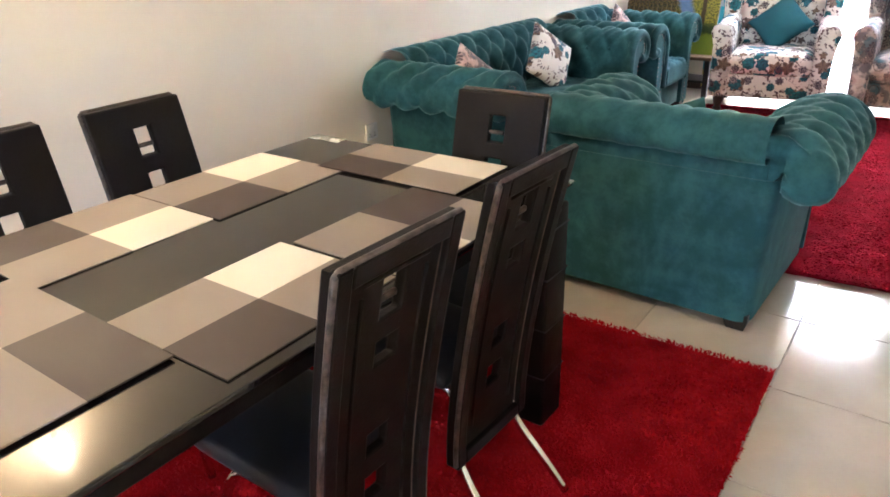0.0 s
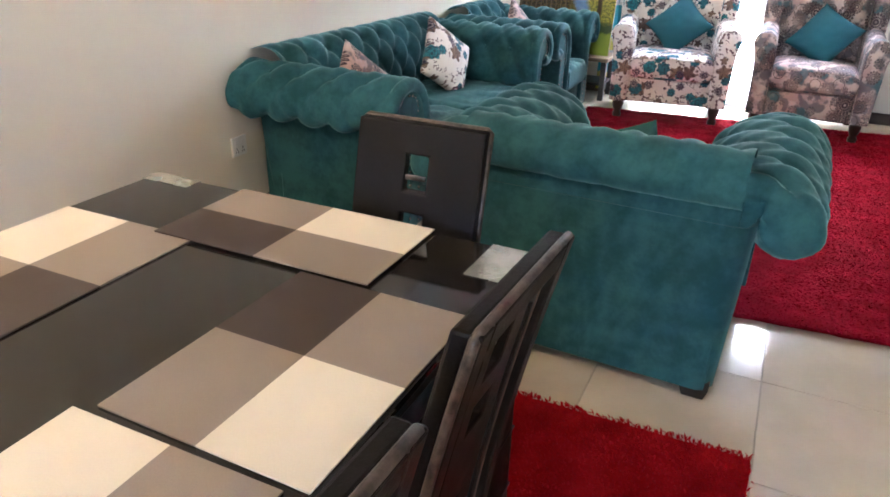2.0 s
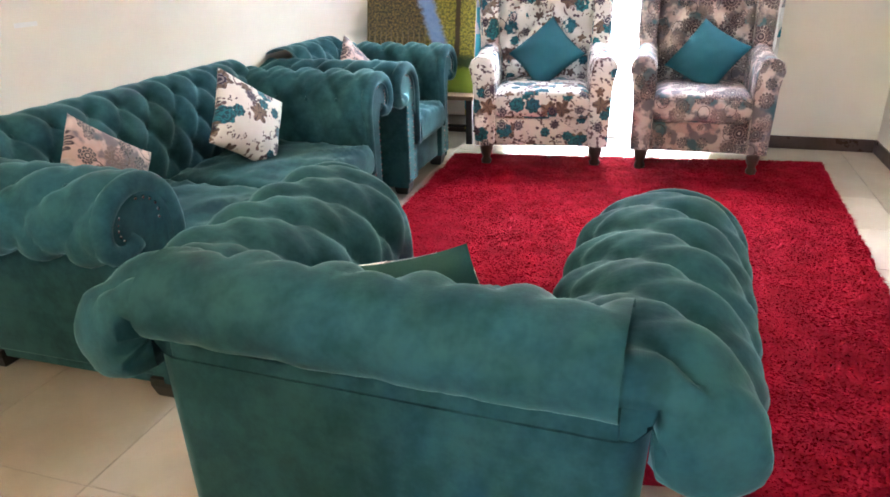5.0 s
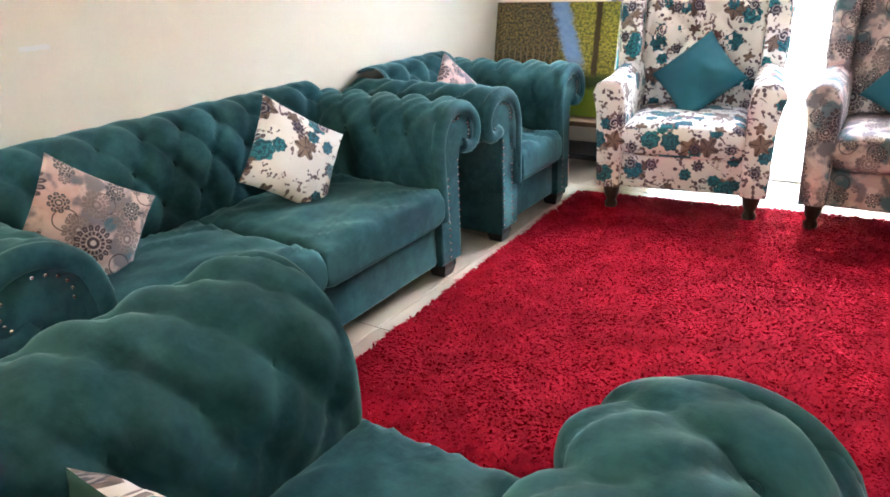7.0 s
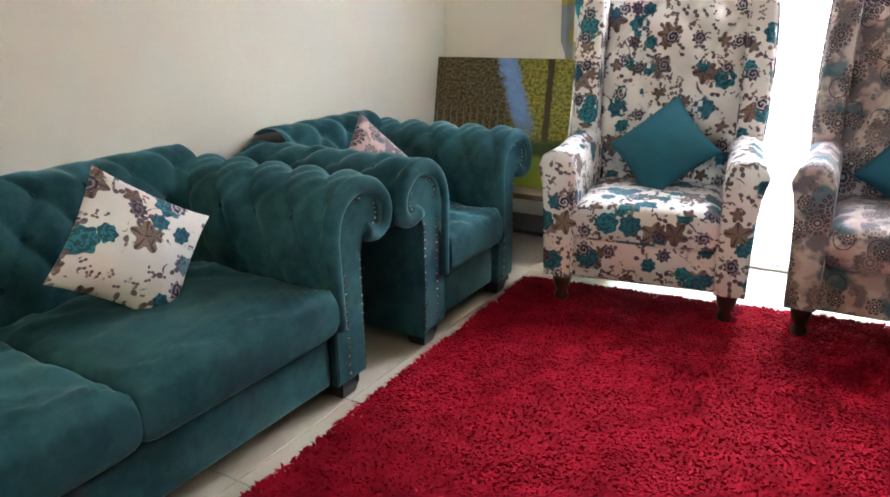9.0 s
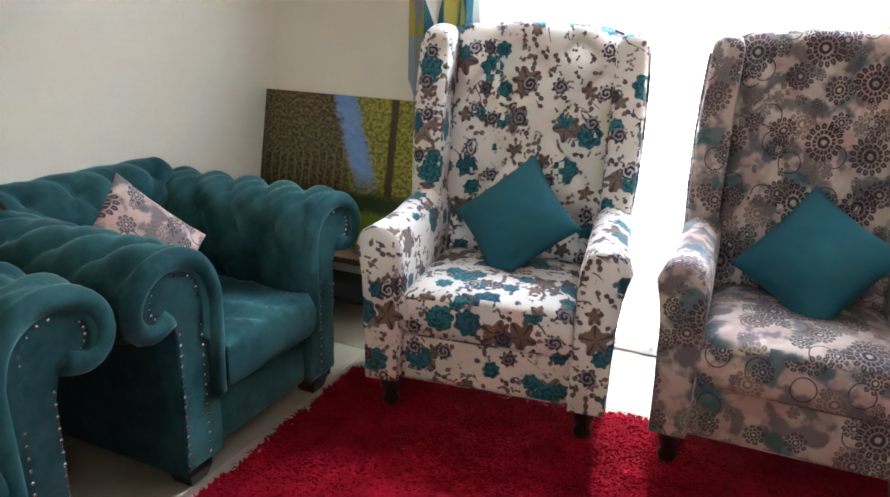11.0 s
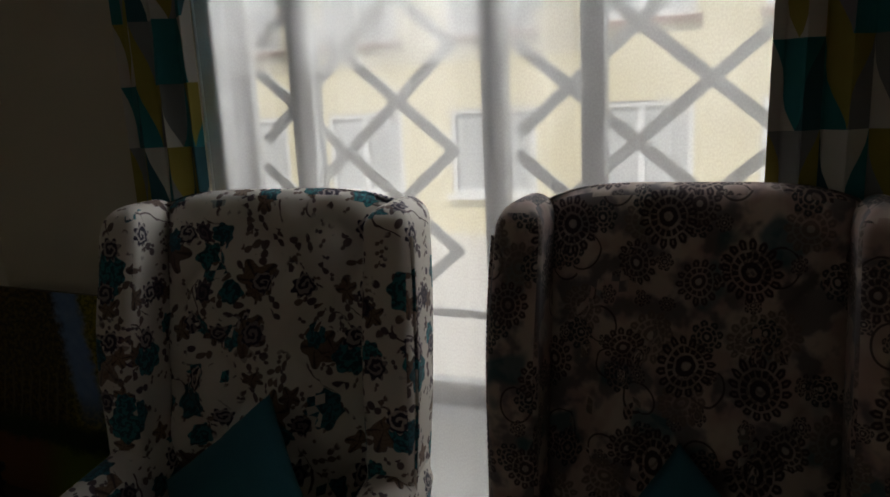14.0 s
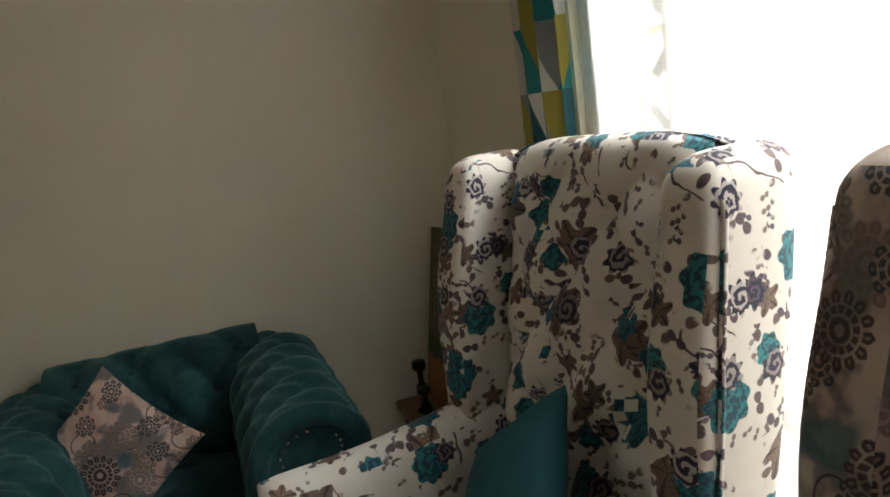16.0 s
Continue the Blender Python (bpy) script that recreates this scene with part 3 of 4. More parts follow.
for x0, x1, cx, cz in ((1.10, 1.738, 1.395, 1.418), (1.914, 2.553, 2.223, 1.43)):
    for (ax, az), (bx, bz), sgn in lattice(x0, x1, 0.96, 2.12, cx, cz, 0.284, 0.84):
        ln = math.hypot(bx - ax, bz - az)
        b = box(-ln / 2, ln / 2, -0.006, 0.006, -0.016, 0.016)
        ob = part("bar", b, GRILLE, grille, smooth=False)
        ob.matrix_basis = pose((ax + bx) / 2, 8.60 + 0.008 * sgn, (az + bz) / 2, 0, -math.degrees(math.atan2(bz - az, bx - ax)), 0)
for x in (1.06, 2.66):
    part("post", box(x - 0.015, x + 0.015, 8.585, 8.615, 0.02, 2.2), GRILLE, grille, smooth=False)
for z in (0.10, 0.95, 2.14):
    part("rail", box(1.045, 2.675, 8.588, 8.612, z - 0.012, z + 0.012), GRILLE, grille, smooth=False)

# unseen window behind the walker, added as an opening for the fill light
window = thing("window_1", "added white framed window in the unseen rear wall", "window")
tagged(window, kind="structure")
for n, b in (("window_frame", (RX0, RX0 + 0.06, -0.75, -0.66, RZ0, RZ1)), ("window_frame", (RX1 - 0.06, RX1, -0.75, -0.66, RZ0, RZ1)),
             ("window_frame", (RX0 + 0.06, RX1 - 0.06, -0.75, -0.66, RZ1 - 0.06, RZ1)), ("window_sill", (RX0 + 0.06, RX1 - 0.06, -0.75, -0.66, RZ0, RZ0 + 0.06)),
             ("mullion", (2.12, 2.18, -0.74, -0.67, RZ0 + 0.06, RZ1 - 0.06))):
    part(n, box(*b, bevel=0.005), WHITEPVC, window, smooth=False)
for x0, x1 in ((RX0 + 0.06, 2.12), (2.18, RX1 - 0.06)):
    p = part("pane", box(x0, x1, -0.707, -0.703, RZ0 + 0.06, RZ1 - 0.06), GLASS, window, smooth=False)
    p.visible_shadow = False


# ---- curtains ----
def hanging(name, x0, x1, y, z0, z1, waves, deep, material, label, category, taper=0.0, seed=0):
    """A gathered curtain: a wavy sheet with thickness at its folds."""
    bm = bmesh.new()
    nx, nz = waves * 12 + 1, 24
    pts, uvs = [], []
    for j in range(nz + 1):
        v = j / nz
        z = z0 + (z1 - z0) * v
        row, ur = [], []
        for i in range(nx):
            u = i / (nx - 1)
            ph = u * waves * 2 * math.pi + 0.6 * noise.noise((u * 5, v * 1.2, seed))
            amp = deep * (0.75 + 0.5 * noise.noise((u * 4, v * 0.8, seed + 7)))
            x = x0 + (x1 - x0) * u + taper * (1 - v) * (0.5 - u) + 0.25 * deep * math.sin(2 * ph)
            row.append((x, y + amp * math.sin(ph), z))
            ur.append((u * (x1 - x0) * 1.7, z))
        pts.append(row)
        uvs.append(ur)
    grid_surface(bm, pts, uvs)
    ob = finish(name, bm, material)
    return tagged(ob, label, category)


hanging("curtain", 0.725, 1.035, 8.412, 0.03, 2.4, 3, 0.026, CURTAIN, "long curtain with teal, ochre and grey triangle print", "curtain", 0.03, 1)
hanging("curtain", 2.52, 2.83, 8.412, 0.03, 2.4, 4, 0.026, CURTAIN, "long curtain with teal, ochre and grey triangle print", "curtain", -0.04, 2)
sheer = hanging("sheer_curtain", 1.0, 2.70, 8.462, 0.02, 2.24, 12, 0.011, SHEER, "thin white sheer curtain across the balcony door", "curtain", 0, 3)
hanging("sheer_valance", 1.06, 2.13, 8.482, 1.645, 2.24, 4, 0.005, SHEER, "short white sheer valance behind the sheer curtain", "curtain", 0, 4)
rod = thing("curtain_rod", "slim white curtain rod above the balcony door", "curtain rod")
part("pole", tube([(0.7, 8.41, 2.42), (2.95, 8.41, 2.42)], 0.013), WHITEPVC, rod)
for x in (0.7, 2.95):
    part("finial", box(x - 0.025, x + 0.025, 8.385, 8.435, 2.395, 2.445, bevel=0.015, seg=3), WHITEPVC, rod)
    part("bracket", box(x + 0.09 if x < 1 else x - 0.11, x + 0.11 if x < 1 else x - 0.09, 8.41, 8.45, 2.41, 2.43), WHITEPVC, rod, smooth=False)

# ---- outside: ground and the house across the yard ----
tagged(finish("ground", box(-300, 300, 8.9, 600, -0.6, -0.3), PAVE, smooth=False), "pale concrete yard between the houses", "ground", kind="structure")
house = thing("apartment_building", "yellow rendered house with white framed windows", "building")
HY = 16.0
FZ = (0.27, 2.45)
bays = [(-9.4 + 2.0 * k, -9.4 + 2.0 * k + 1.25) for k in range(12)]
bm = bmesh.new()
zs = [-0.3]
for z in FZ:
    zs += [z, z + 1.2]
zs.append(6.0)
for k in range(0, len(zs), 2):
    add_box(bm, -12, 16, HY, HY + 0.3, zs[k], zs[k + 1])
for z in FZ:
    edges = [-12] + [e for a, b in bays for e in (a, b)] + [16]
    for k in range(0, len(edges), 2):
        add_box(bm, edges[k], edges[k + 1], HY, HY + 0.3, z, z + 1.2)
part("wall", bm, YELLOW, house, smooth=False)
part("roof", box(-12.5, 16.5, HY - 0.6, HY + 6, 6.0, 6.2), BRICK, house, smooth=False)
part("inner_wall", box(-12, 16, HY + 1.2, HY + 1.3, -0.3, 6.0), CEIL, house, smooth=False)
for z in FZ:
    for a, b in bays:
        w = bmesh.new()
        for q in ((a, b, z, z + 0.07), (a, b, z + 1.13, z + 1.2), (a, a + 0.07, z + 0.07, z + 1.13), (b - 0.07, b, z + 0.07, z + 1.13), ((a + b) / 2 - 0.04, (a + b) / 2 + 0.04, z + 0.07, z + 1.13)):
            add_box(w, q[0], q[1], HY + 0.02, HY + 0.12, q[2], q[3])
        win = part("window", w, WHITEPVC, house, "white framed window", smooth=False)
        part("pane", box(a + 0.07, b - 0.07, HY + 0.06, HY + 0.07, z + 0.07, z + 1.13), DARKPANE, win, smooth=False)
        part("sill", box(a - 0.06, b + 0.06, HY - 0.07, HY, z - 0.07, z), BRICK if z > 2 else WHITEPVC, house, smooth=False)


# ---- button-tufted chesterfields ----
ARM = [(0.0, 0.36), (-0.012, 0.46), (-0.008, 0.56), (0.02, 0.645), (0.08, 0.70), (0.16, 0.72), (0.245, 0.70), (0.305, 0.645), (0.322, 0.58), (0.295, 0.525), (0.245, 0.51), (0.20, 0.525), (0.165, 0.54)]
BACK = [(0.0, 0.36), (-0.012, 0.48), (-0.005, 0.60), (0.02, 0.68), (0.07, 0.745), (0.125, 0.77), (0.185, 0.762), (0.225, 0.725), (0.235, 0.68), (0.222, 0.645), (0.20, 0.63), (0.18, 0.63), (0.165, 0.64)]
NP = 46


def chesterfield(name, half, label, category, seats, group="", depth=0.80, place=None, extra=0.0):
    """half: half the width of the base. Faces local +y, the back panel lies at y = 0."""
    th = 0.165
    a = half - th
    prof = {}
    for key, pts in (("arm", ARM), ("back", BACK)):
        prof[key] = smooth_line([(n, z, 0) for n, z in pts], NP)
    root = thing(name, label, category, group, place)

    def roll(key, length, pitch_near, at, amp0, cap):
        """Tufted upholstery swept along a straight line; at(s, n, z) lays it out; cap: its far end is gathered shut."""
        line, total_v = prof[key]
        pitch = length / max(round(length / pitch_near), 1)
        steps = max(int(length / 0.014), 20)
        stops = [(length * k / steps, 1.0) for k in range(steps + 1)]
        if cap:
            stops = [(-0.012, 0.55), (-0.010, 0.80), (-0.005, 0.94)] + stops
            stops += [(length + 0.055 * math.sin(t), max(math.cos(t), 0.03)) for t in np.linspace(0.2, math.pi / 2, 8)]
        cn, cz = (0.165, 0.60) if key == "arm" else (0.13, 0.70)
        pts = []
        for u, k_ in stops:
            row = []
            for k in range(NP):
                q0, q1 = line[max(k - 1, 0)], line[min(k + 1, NP - 1)]
                dn, dz = q1.x - q0.x, q1.y - q0.y
                ln = math.hypot(dn, dz) or 1
                v = total_v * k / (NP - 1)
                p, q = u / pitch + v / 0.26, u / pitch - v / 0.26
                dia = (abs(math.sin(math.pi * p)) * abs(math.sin(math.pi * q)))
                pit = ((1 - abs(math.sin(math.pi * p))) * (1 - abs(math.sin(math.pi * q)))) ** 3
                h = 0.62 * dia ** 0.38 + 0.38 * dia ** 0.9 - 0.8 * pit
                pleat = abs(math.sin(math.pi * 2 * u / pitch)) ** 0.5
                end = smoothstep(0.0, 0.05, u + 0.012)
                amp = amp0 * smoothstep(0.0, 0.10, v) * end
                if key == "arm":
                    amp *= 1 - smoothstep(total_v - 0.14, total_v - 0.03, v)
                    zig = abs((v / 0.26 + 0.25) % 1 * 2 - 1) - 0.5
                    fold = abs(math.sin(math.pi * (u / pitch + 0.55 * zig))) ** 0.55
                    h = h * 0.62 + 0.42 * fold
                else:
                    amp *= 1 - 0.9 * smoothstep(0.40, 0.50, v)
                d = amp * (h - 0.55) + 0.004 * noise.noise((u * 8 + half, v * 8, 3.0)) + 0.002 * noise.noise((u * 30, v * 22, half))
                if cap and k_ < 1:
                    d += 0.006 * math.sin(k * 1.1) * (1 - k_)
                n, z = line[k].x - dz / ln * d, line[k].y + dn / ln * d
                n, z = cn + (n - cn) * k_, cz + (z - cz) * k_
                if key == "arm" and n < th:
                    n -= extra * (1 - n / th)
                row.append(at(u, n, z))
            pts.append(row)
        bm = bmesh.new()
        grid_surface(bm, pts)
        # where the pleats meet: one covered button each
        spots = []
        for i in range(1, int(2 * length / pitch)):
            for j in range(1, 5):
                v = 0.13 * j
                if (i + j) % 2 or v > (0.47 if key == "back" else total_v - 0.16):
                    continue
                f = v / total_v * (NP - 1)
                k, f = int(f), f - int(f)
                q0, q1 = line[k], line[k + 1]
                ln = math.hypot(q1.x - q0.x, q1.y - q0.y)
                n, z = q0.x + (q1.x - q0.x) * f, q0.y + (q1.y - q0.y) * f
                sunk = -0.022 if key == "arm" else -0.034
                n, z = n - (q1.y - q0.y) / ln * sunk, z + (q1.x - q0.x) / ln * sunk
                spots.append(at(i * pitch / 2, n, z))
        return bm, spots

    def buttoned(name, built, label):
        bm, spots = built
        ob = part(name, bm, TEAL, root, label)
        for p in spots:
            bt = new("button", button_mesh[0])
            bt.parent = ob
            bt.location = p

    for sx in (-1, 1):
        buttoned("arm", roll("arm", depth, 0.165, lambda u, n, z, sx=sx: (sx * (a + n), max(depth - u, 0.01) if n < th + 0.01 and z < 0.66 else depth - u, z), 0.034, True), "deep-buttoned rolled arm")
    buttoned("backrest", roll("back", 2 * a + 0.24, 0.165, lambda u, n, z: (-a - 0.12 + u, th - n, z), 0.038, False), "deep-buttoned rolled back")
    # outer body panels
    bm = bmesh.new()
    zt = 0.57
    panel = [(-half, depth - 0.01), (-half, 0.05), (-half + 0.02, 0.012), (-half + 0.05, 0.0), (half - 0.05, 0.0), (half - 0.02, 0.012), (half, 0.05), (half, depth - 0.01)]
    rows = [[(x * (0.945 + 0.055 * (z - 0.045) / (zt - 0.045)), y, z) for x, y in panel] for z in (0.045, 0.06, 0.3, 0.50, zt)]
    grid_surface(bm, rows)
    inner = [(x * (1 - 0.03), 0.03 + y * 0.94, z) for x, y, z in rows[-1]]
    low = [(x * (1 - 0.03), 0.03 + y * 0.94, z) for x, y, z in rows[0]]
    grid_surface(bm, [rows[-1], inner])
    grid_surface(bm, [rows[0], low])
    body = part("body", bm, TEAL, root, "flat upholstered outer panels")
    part("back_lining", box(-half + 0.045, half - 0.045, 0.006, th - 0.055, 0.08, 0.655, bevel=0.004), TEAL, root)
    for sx in (-1, 1):
        x0, x1 = sorted((sx * (a - extra + 0.05), sx * (half - 0.03)))
        part("arm_core", box(x0, x1, 0.1, depth - 0.012, 0.08, 0.62, bevel=0.01), TEAL, root)
    # front facings of the arms with their studs
    face = [(n, z) for n, z in [(p.x, p.y) for p in prof["arm"][0][2:-1:2]]]
    for sx in (-1, 1):
        bm = bmesh.new()
        cn, cz = 0.16, 0.60
        outline = [(cn + (n - cn) * 0.74, cz + (z - cz) * 0.74) for n, z in face if z > 0.47] + [(0.155, 0.47), (0.155, 0.075), (0.008, 0.075), (0.006, 0.40)]
        rings = []
        for y, k in ((depth - 0.03, 1.0), (depth - 0.004, 1.0), (depth + 0.002, 0.93)):
            rings.append([bm.verts.new((sx * (a + 0.09 + (n - 0.09) * k), y, 0.4 + (z - 0.4) * (1 - (1 - k) * 0.4))) for n, z in outline])
        m_ = len(outline)
        for p, q in zip(rings, rings[1:]):
            for i in range(m_):
                bm.faces.new((p[i], p[(i + 1) % m_], q[(i + 1) % m_], q[i]))
        bm.faces.new(rings[-1])
        bm.faces.new(rings[0][::-1])
        bmesh.ops.triangulate(bm, faces=[f for f in bm.faces if len(f.verts) > 4])
        facing = part("arm_front", bm, TEAL, root, "scroll-shaped front facing with nailhead trim", smooth=False)
        # padded lip round the scroll and down the seat side
        lip = smooth_line([(sx * (a + 0.024), depth - 0.002, 0.27)] + [(sx * (a + cn + (n - cn) * 0.84), depth - 0.004, cz + (z - cz) * 0.80) for n, z in face if z > 0.50], 40)[0]
        part("lip", tube(lip, 0.030, 12), TEAL, facing)
        if stud_mesh:
            spots = [(0.068, 0.10 + 0.030 * i) for i in range(14)] + [(0.148, 0.10 + 0.030 * i) for i in range(14)]
            spots += [(cn + 0.082 * math.cos(t), cz - 0.005 + 0.06 * math.sin(t)) for t in np.linspace(-0.9, 0.5, 6)]
            spots += [(cn + 0.082 * math.cos(t), cz - 0.005 + 0.06 * math.sin(t)) for t in np.linspace(1.6, 3.4, 6)]
            for n, z in spots:
                st = new("stud", stud_mesh[0])
                st.parent = facing
                st.location = (sx * (a + n), depth + 0.003, z)
    # seat
    part("front_rail", box(-a, a, th, depth - 0.02, 0.08, 0.27, bevel=0.015), TEAL, root)
    sa = a - extra
    w = 2 * sa / seats
    for k in range(seats):
        c = -sa + w * (k + 0.5)
        hx, y0, y1, zc, hz = w / 2 + 0.004, th + 0.01, depth + 0.03, 0.335, 0.078

        def sheet(sgn, c=c, hx=hx, k=k):
            def f(u, v):
                u, v = math.sin(u * math.pi / 2), math.sin(v * math.pi / 2)
                e = max((1 - abs(u) ** 16) * (1 - abs(v) ** 18), 0) ** 0.24
                fold = 1 - abs(noise.noise((u * 2.2 + v * 3.4 + k * 3, v * 1.3 - u * 0.8, 7.0 + k)))
                wr = 0.016 * max(fold - 0.80, 0) / 0.2 * (0.35 + 0.65 * abs(v)) + 0.010 * noise.noise((u * 2.5 + k * 5, v * 3, 2.0)) + 0.007 * abs(noise.noise((u * 7 + v * 5 + k * 3, v * 3 - u, 5.0)))
                crown = 0.02 * (1 - u * u) * (1 - v * v)
                return (c + hx * u * (0.985 + 0.015 * e), (y0 + y1) / 2 + (y1 - y0) / 2 * v, zc + sgn * (hz + (crown + wr if sgn > 0 else 0)) * e)
            return f
        part("seat_cushion", puff(44, 44, sheet(1), sheet(-1)), TEAL, root, "creased loose velvet seat cushion")
    for x in (-half + 0.075, half - 0.075):
        for y in (0.055, depth - 0.06):
            ft = part("foot", lathe([(0.040, 0.0), (0.046, 0.004), (0.062, 0.044), (0.062, 0.07)], 4), BLACKWOOD, root, "short black wooden block foot", smooth=False)
            ft.matrix_basis = pose(x, y, 0, 0, 0, 45)
    return root


bm = bmesh.new()
bmesh.ops.create_uvsphere(bm, u_segments=8, v_segments=5, radius=0.0055)
for v in bm.verts:
    v.co.y = v.co.y * 0.7
me_stud = bpy.data.meshes.new("stud")
bm.to_mesh(me_stud)
bm.free()
me_stud.materials.append(STUD)
me_stud.polygons.foreach_set("use_smooth", [True] * len(me_stud.polygons))
stud_mesh = [me_stud]
bm = bmesh.new()
bmesh.ops.create_uvsphere(bm, u_segments=10, v_segments=6, radius=0.0125)
me_button = bpy.data.meshes.new("button")
bm.to_mesh(me_button)
bm.free()
me_button.materials.append(TEAL)
me_button.polygons.foreach_set("use_smooth", [True] * len(me_button.polygons))
button_mesh = [me_button]

SUITE = "teal chesterfield suite"
chesterfield("chesterfield_sofa", 0.872, "two-seat teal velvet button-tufted chesterfield sofa against the wall", "sofa", 2, SUITE, 0.80, pose(0.03, 5.665, 0, 0, 0, -90) @ Matrix.Diagonal((1, 1, 1.035, 1)))
chesterfield("chesterfield_armchair", 0.385, "teal velvet tufted chesterfield armchair in the room's corner", "armchair", 1, SUITE, 0.80, pose(0.05, 7.245, 0, 0, 0, -90) @ Matrix.Diagonal((1, 1, 1.035, 1)))
chesterfield("chesterfield_armchair", 0.452, "teal velvet chesterfield armchair with its back to the dining table", "armchair", 1, SUITE, 0.77, pose(1.75, 4.235, 0, 0, 0, -2.0) @ Matrix.Diagonal((1, 1, 1.035, 1)), 0.04)


# ---- wing chairs ----
def wing_chair(name, cloth, label, place, seed):
    root = thing(name, label, "armchair", "wing chairs by the balcony door", place)
    off = (seed * 1.3, seed * 0.7)

    def cover(n, bm, lab=""):
        return part(n, box_uv(bm, off), cloth, root, lab)

    cover("seat_frame", box(-0.385, 0.385, 0.03, 0.66, 0.13, 0.30, bevel=0.02, seg=3))
    hz = 0.085

    def top(sgn):
        def f(u, v):
            e = max((1 - abs(u) ** 10) * (1 - abs(v) ** 10), 0) ** 0.3
            wr = 0.006 * noise.noise((u * 3 + seed, v * 3, 1.0)) + 0.018 * (1 - u * u) * (1 - v * v)
            return (0.285 * u, 0.265 + 0.275 * v, 0.375 + sgn * (hz + (wr if sgn > 0 else 0)) * e)
        return f
    cover("seat_cushion", puff(22, 22, top(1), top(-1)), "loose box seat cushion")
    # arms: rounded, flaring outwards to the front
    for sx in (-1, 1):
        bm = bmesh.new()
        rows = []
        for j in range(15):
            v = j / 14
            y = -0.01 + 0.60 * v
            flare = 0.02 * (1 - smoothstep(0, 0.5, v))
            zt = 0.655 + 0.03 * smoothstep(0.2, 1, v)
            sec = [(0.275, 0.14), (0.272, 0.45), (0.276, zt - 0.07), (0.29, zt - 0.025), (0.325, zt), (0.365 + flare, zt - 0.004), (0.40 + flare, zt - 0.03), (0.412 + flare, zt - 0.075), (0.402 + flare * 0.6, zt - 0.13), (0.40, 0.40), (0.395, 0.14)]
            e = 1 - 0.10 * (1 - min(v / 0.06, 1)) ** 2
            rows.append([(sx * (0.335 + (x - 0.335) * e), y, 0.14 + (z - 0.14) * (0.98 + 0.02 * e)) for x, z in [(p.x, p.y) for p in smooth_line([(x, z, 0) for x, z in sec], 26)[0]]])
        rs = grid_surface(bm, rows)
        bm.faces.new(rs[0][::-1])
        bm.faces.new(rs[-1])
        bmesh.ops.triangulate(bm, faces=[f for f in bm.faces if len(f.verts) > 4])
        cover("arm", bm)

    def lean(z):
        return 0.535 + 0.17 * (z - 0.3) / 0.97

    def back(sgn):
        def f(u, v):
            e = max((1 - abs(u) ** 9) * (1 - abs(v) ** 12), 0) ** 0.42
            z = 0.785 + 0.495 * v - 0.035 * abs(u) ** 4 * smoothstep(0.5, 1.0, v)
            p, q = u * 1.5 + v * 2.2 + 0.25, u * 1.5 - v * 2.2 + 0.25
            tuft = 0.058 * ((abs(math.sin(math.pi * p)) * abs(math.sin(math.pi * q))) ** 0.4 - 0.8) * smoothstep(1.0, 0.75, abs(v)) * smoothstep(1.0, 0.8, abs(u))
            y = lean(z) + 0.03 * u * u * (1 if sgn < 0 else 0) + (0.06 + (tuft if sgn < 0 else 0)) * e * sgn
            return (0.318 * u, y, z)
        return f
    cover("backrest", puff(44, 60, back(-1), back(1)), "tall softly buttoned back")
    # wings
    for sx in (-1, 1):
        bm = bmesh.new()
        rows = []
        stops = [(0.60 + 0.60 * k / 26, 1.0) for k in range(27)] + [(1.20 + 0.058 * math.sin(t), max(math.cos(t), 0.05)) for t in np.linspace(0.18, math.pi / 2, 9)]
        for z, k in stops:
            v = (z - 0.60) / 0.66
            front = lean(z) - 0.145 - 0.02 * smoothstep(0.1, 0.7, v) + 0.01 * math.cos(v * 7)
            rear = lean(z) + 0.06
            xi, xo = 0.296, 0.398 + 0.012 * math.sin(v * math.pi)
            m, my = (xi + xo) / 2, (front + rear) / 2
            sec = []
            for t in np.linspace(0, 2 * math.pi, 32, endpoint=False):
                cx, sy = math.cos(t), math.sin(t)
                roll = 0.014 * smoothstep(0.2, 0.8, -sy) * k
                px = m - (roll if cx < 0 else -roll * 0.3) + (xo - xi) / 2 * k * math.copysign(abs(cx) ** 0.55, cx)
                py = my + (rear - front) / 2 * (1 - (1 - k) * 0.6) * math.copysign(abs(sy) ** 0.5, sy)
                sec.append((sx * px, py, z))
            rows.append(sec + sec[:1])
        rs = grid_surface(bm, rows)
        bm.faces.new(rs[-1][:-1])
        bm.faces.new(rs[0][:-1][::-1])
        bmesh.ops.remove_doubles(bm, verts=bm.verts[:], dist=1e-6)
        bmesh.ops.triangulate(bm, faces=[f for f in bm.faces if len(f.verts) > 4])
        cover("wing", bm)
        seam = [(sx * (0.398 + 0.012 * math.sin((z - 0.6) / 0.66 * math.pi)), lean(z) - 0.108 - 0.02 * smoothstep(0.1, 0.7, (z - 0.6) / 0.66), z) for z in np.linspace(0.62, 1.19, 24)]
        cover("piping", tube(seam, 0.006, 8))
    for x in (-0.33, 0.33):
        lg = part("leg", lathe([(0.018, 0.0), (0.028, 0.012), (0.032, 0.03), (0.022, 0.05), (0.034, 0.075), (0.040, 0.105), (0.036, 0.135)], 16), WOOD, root, "short turned dark wooden leg")
        lg.location = (x, 0.08, 0.0)
        lg = part("leg", box(-0.02, 0.02, -0.02, 0.02, 0, 0.14, bevel=0.004), WOOD, root)
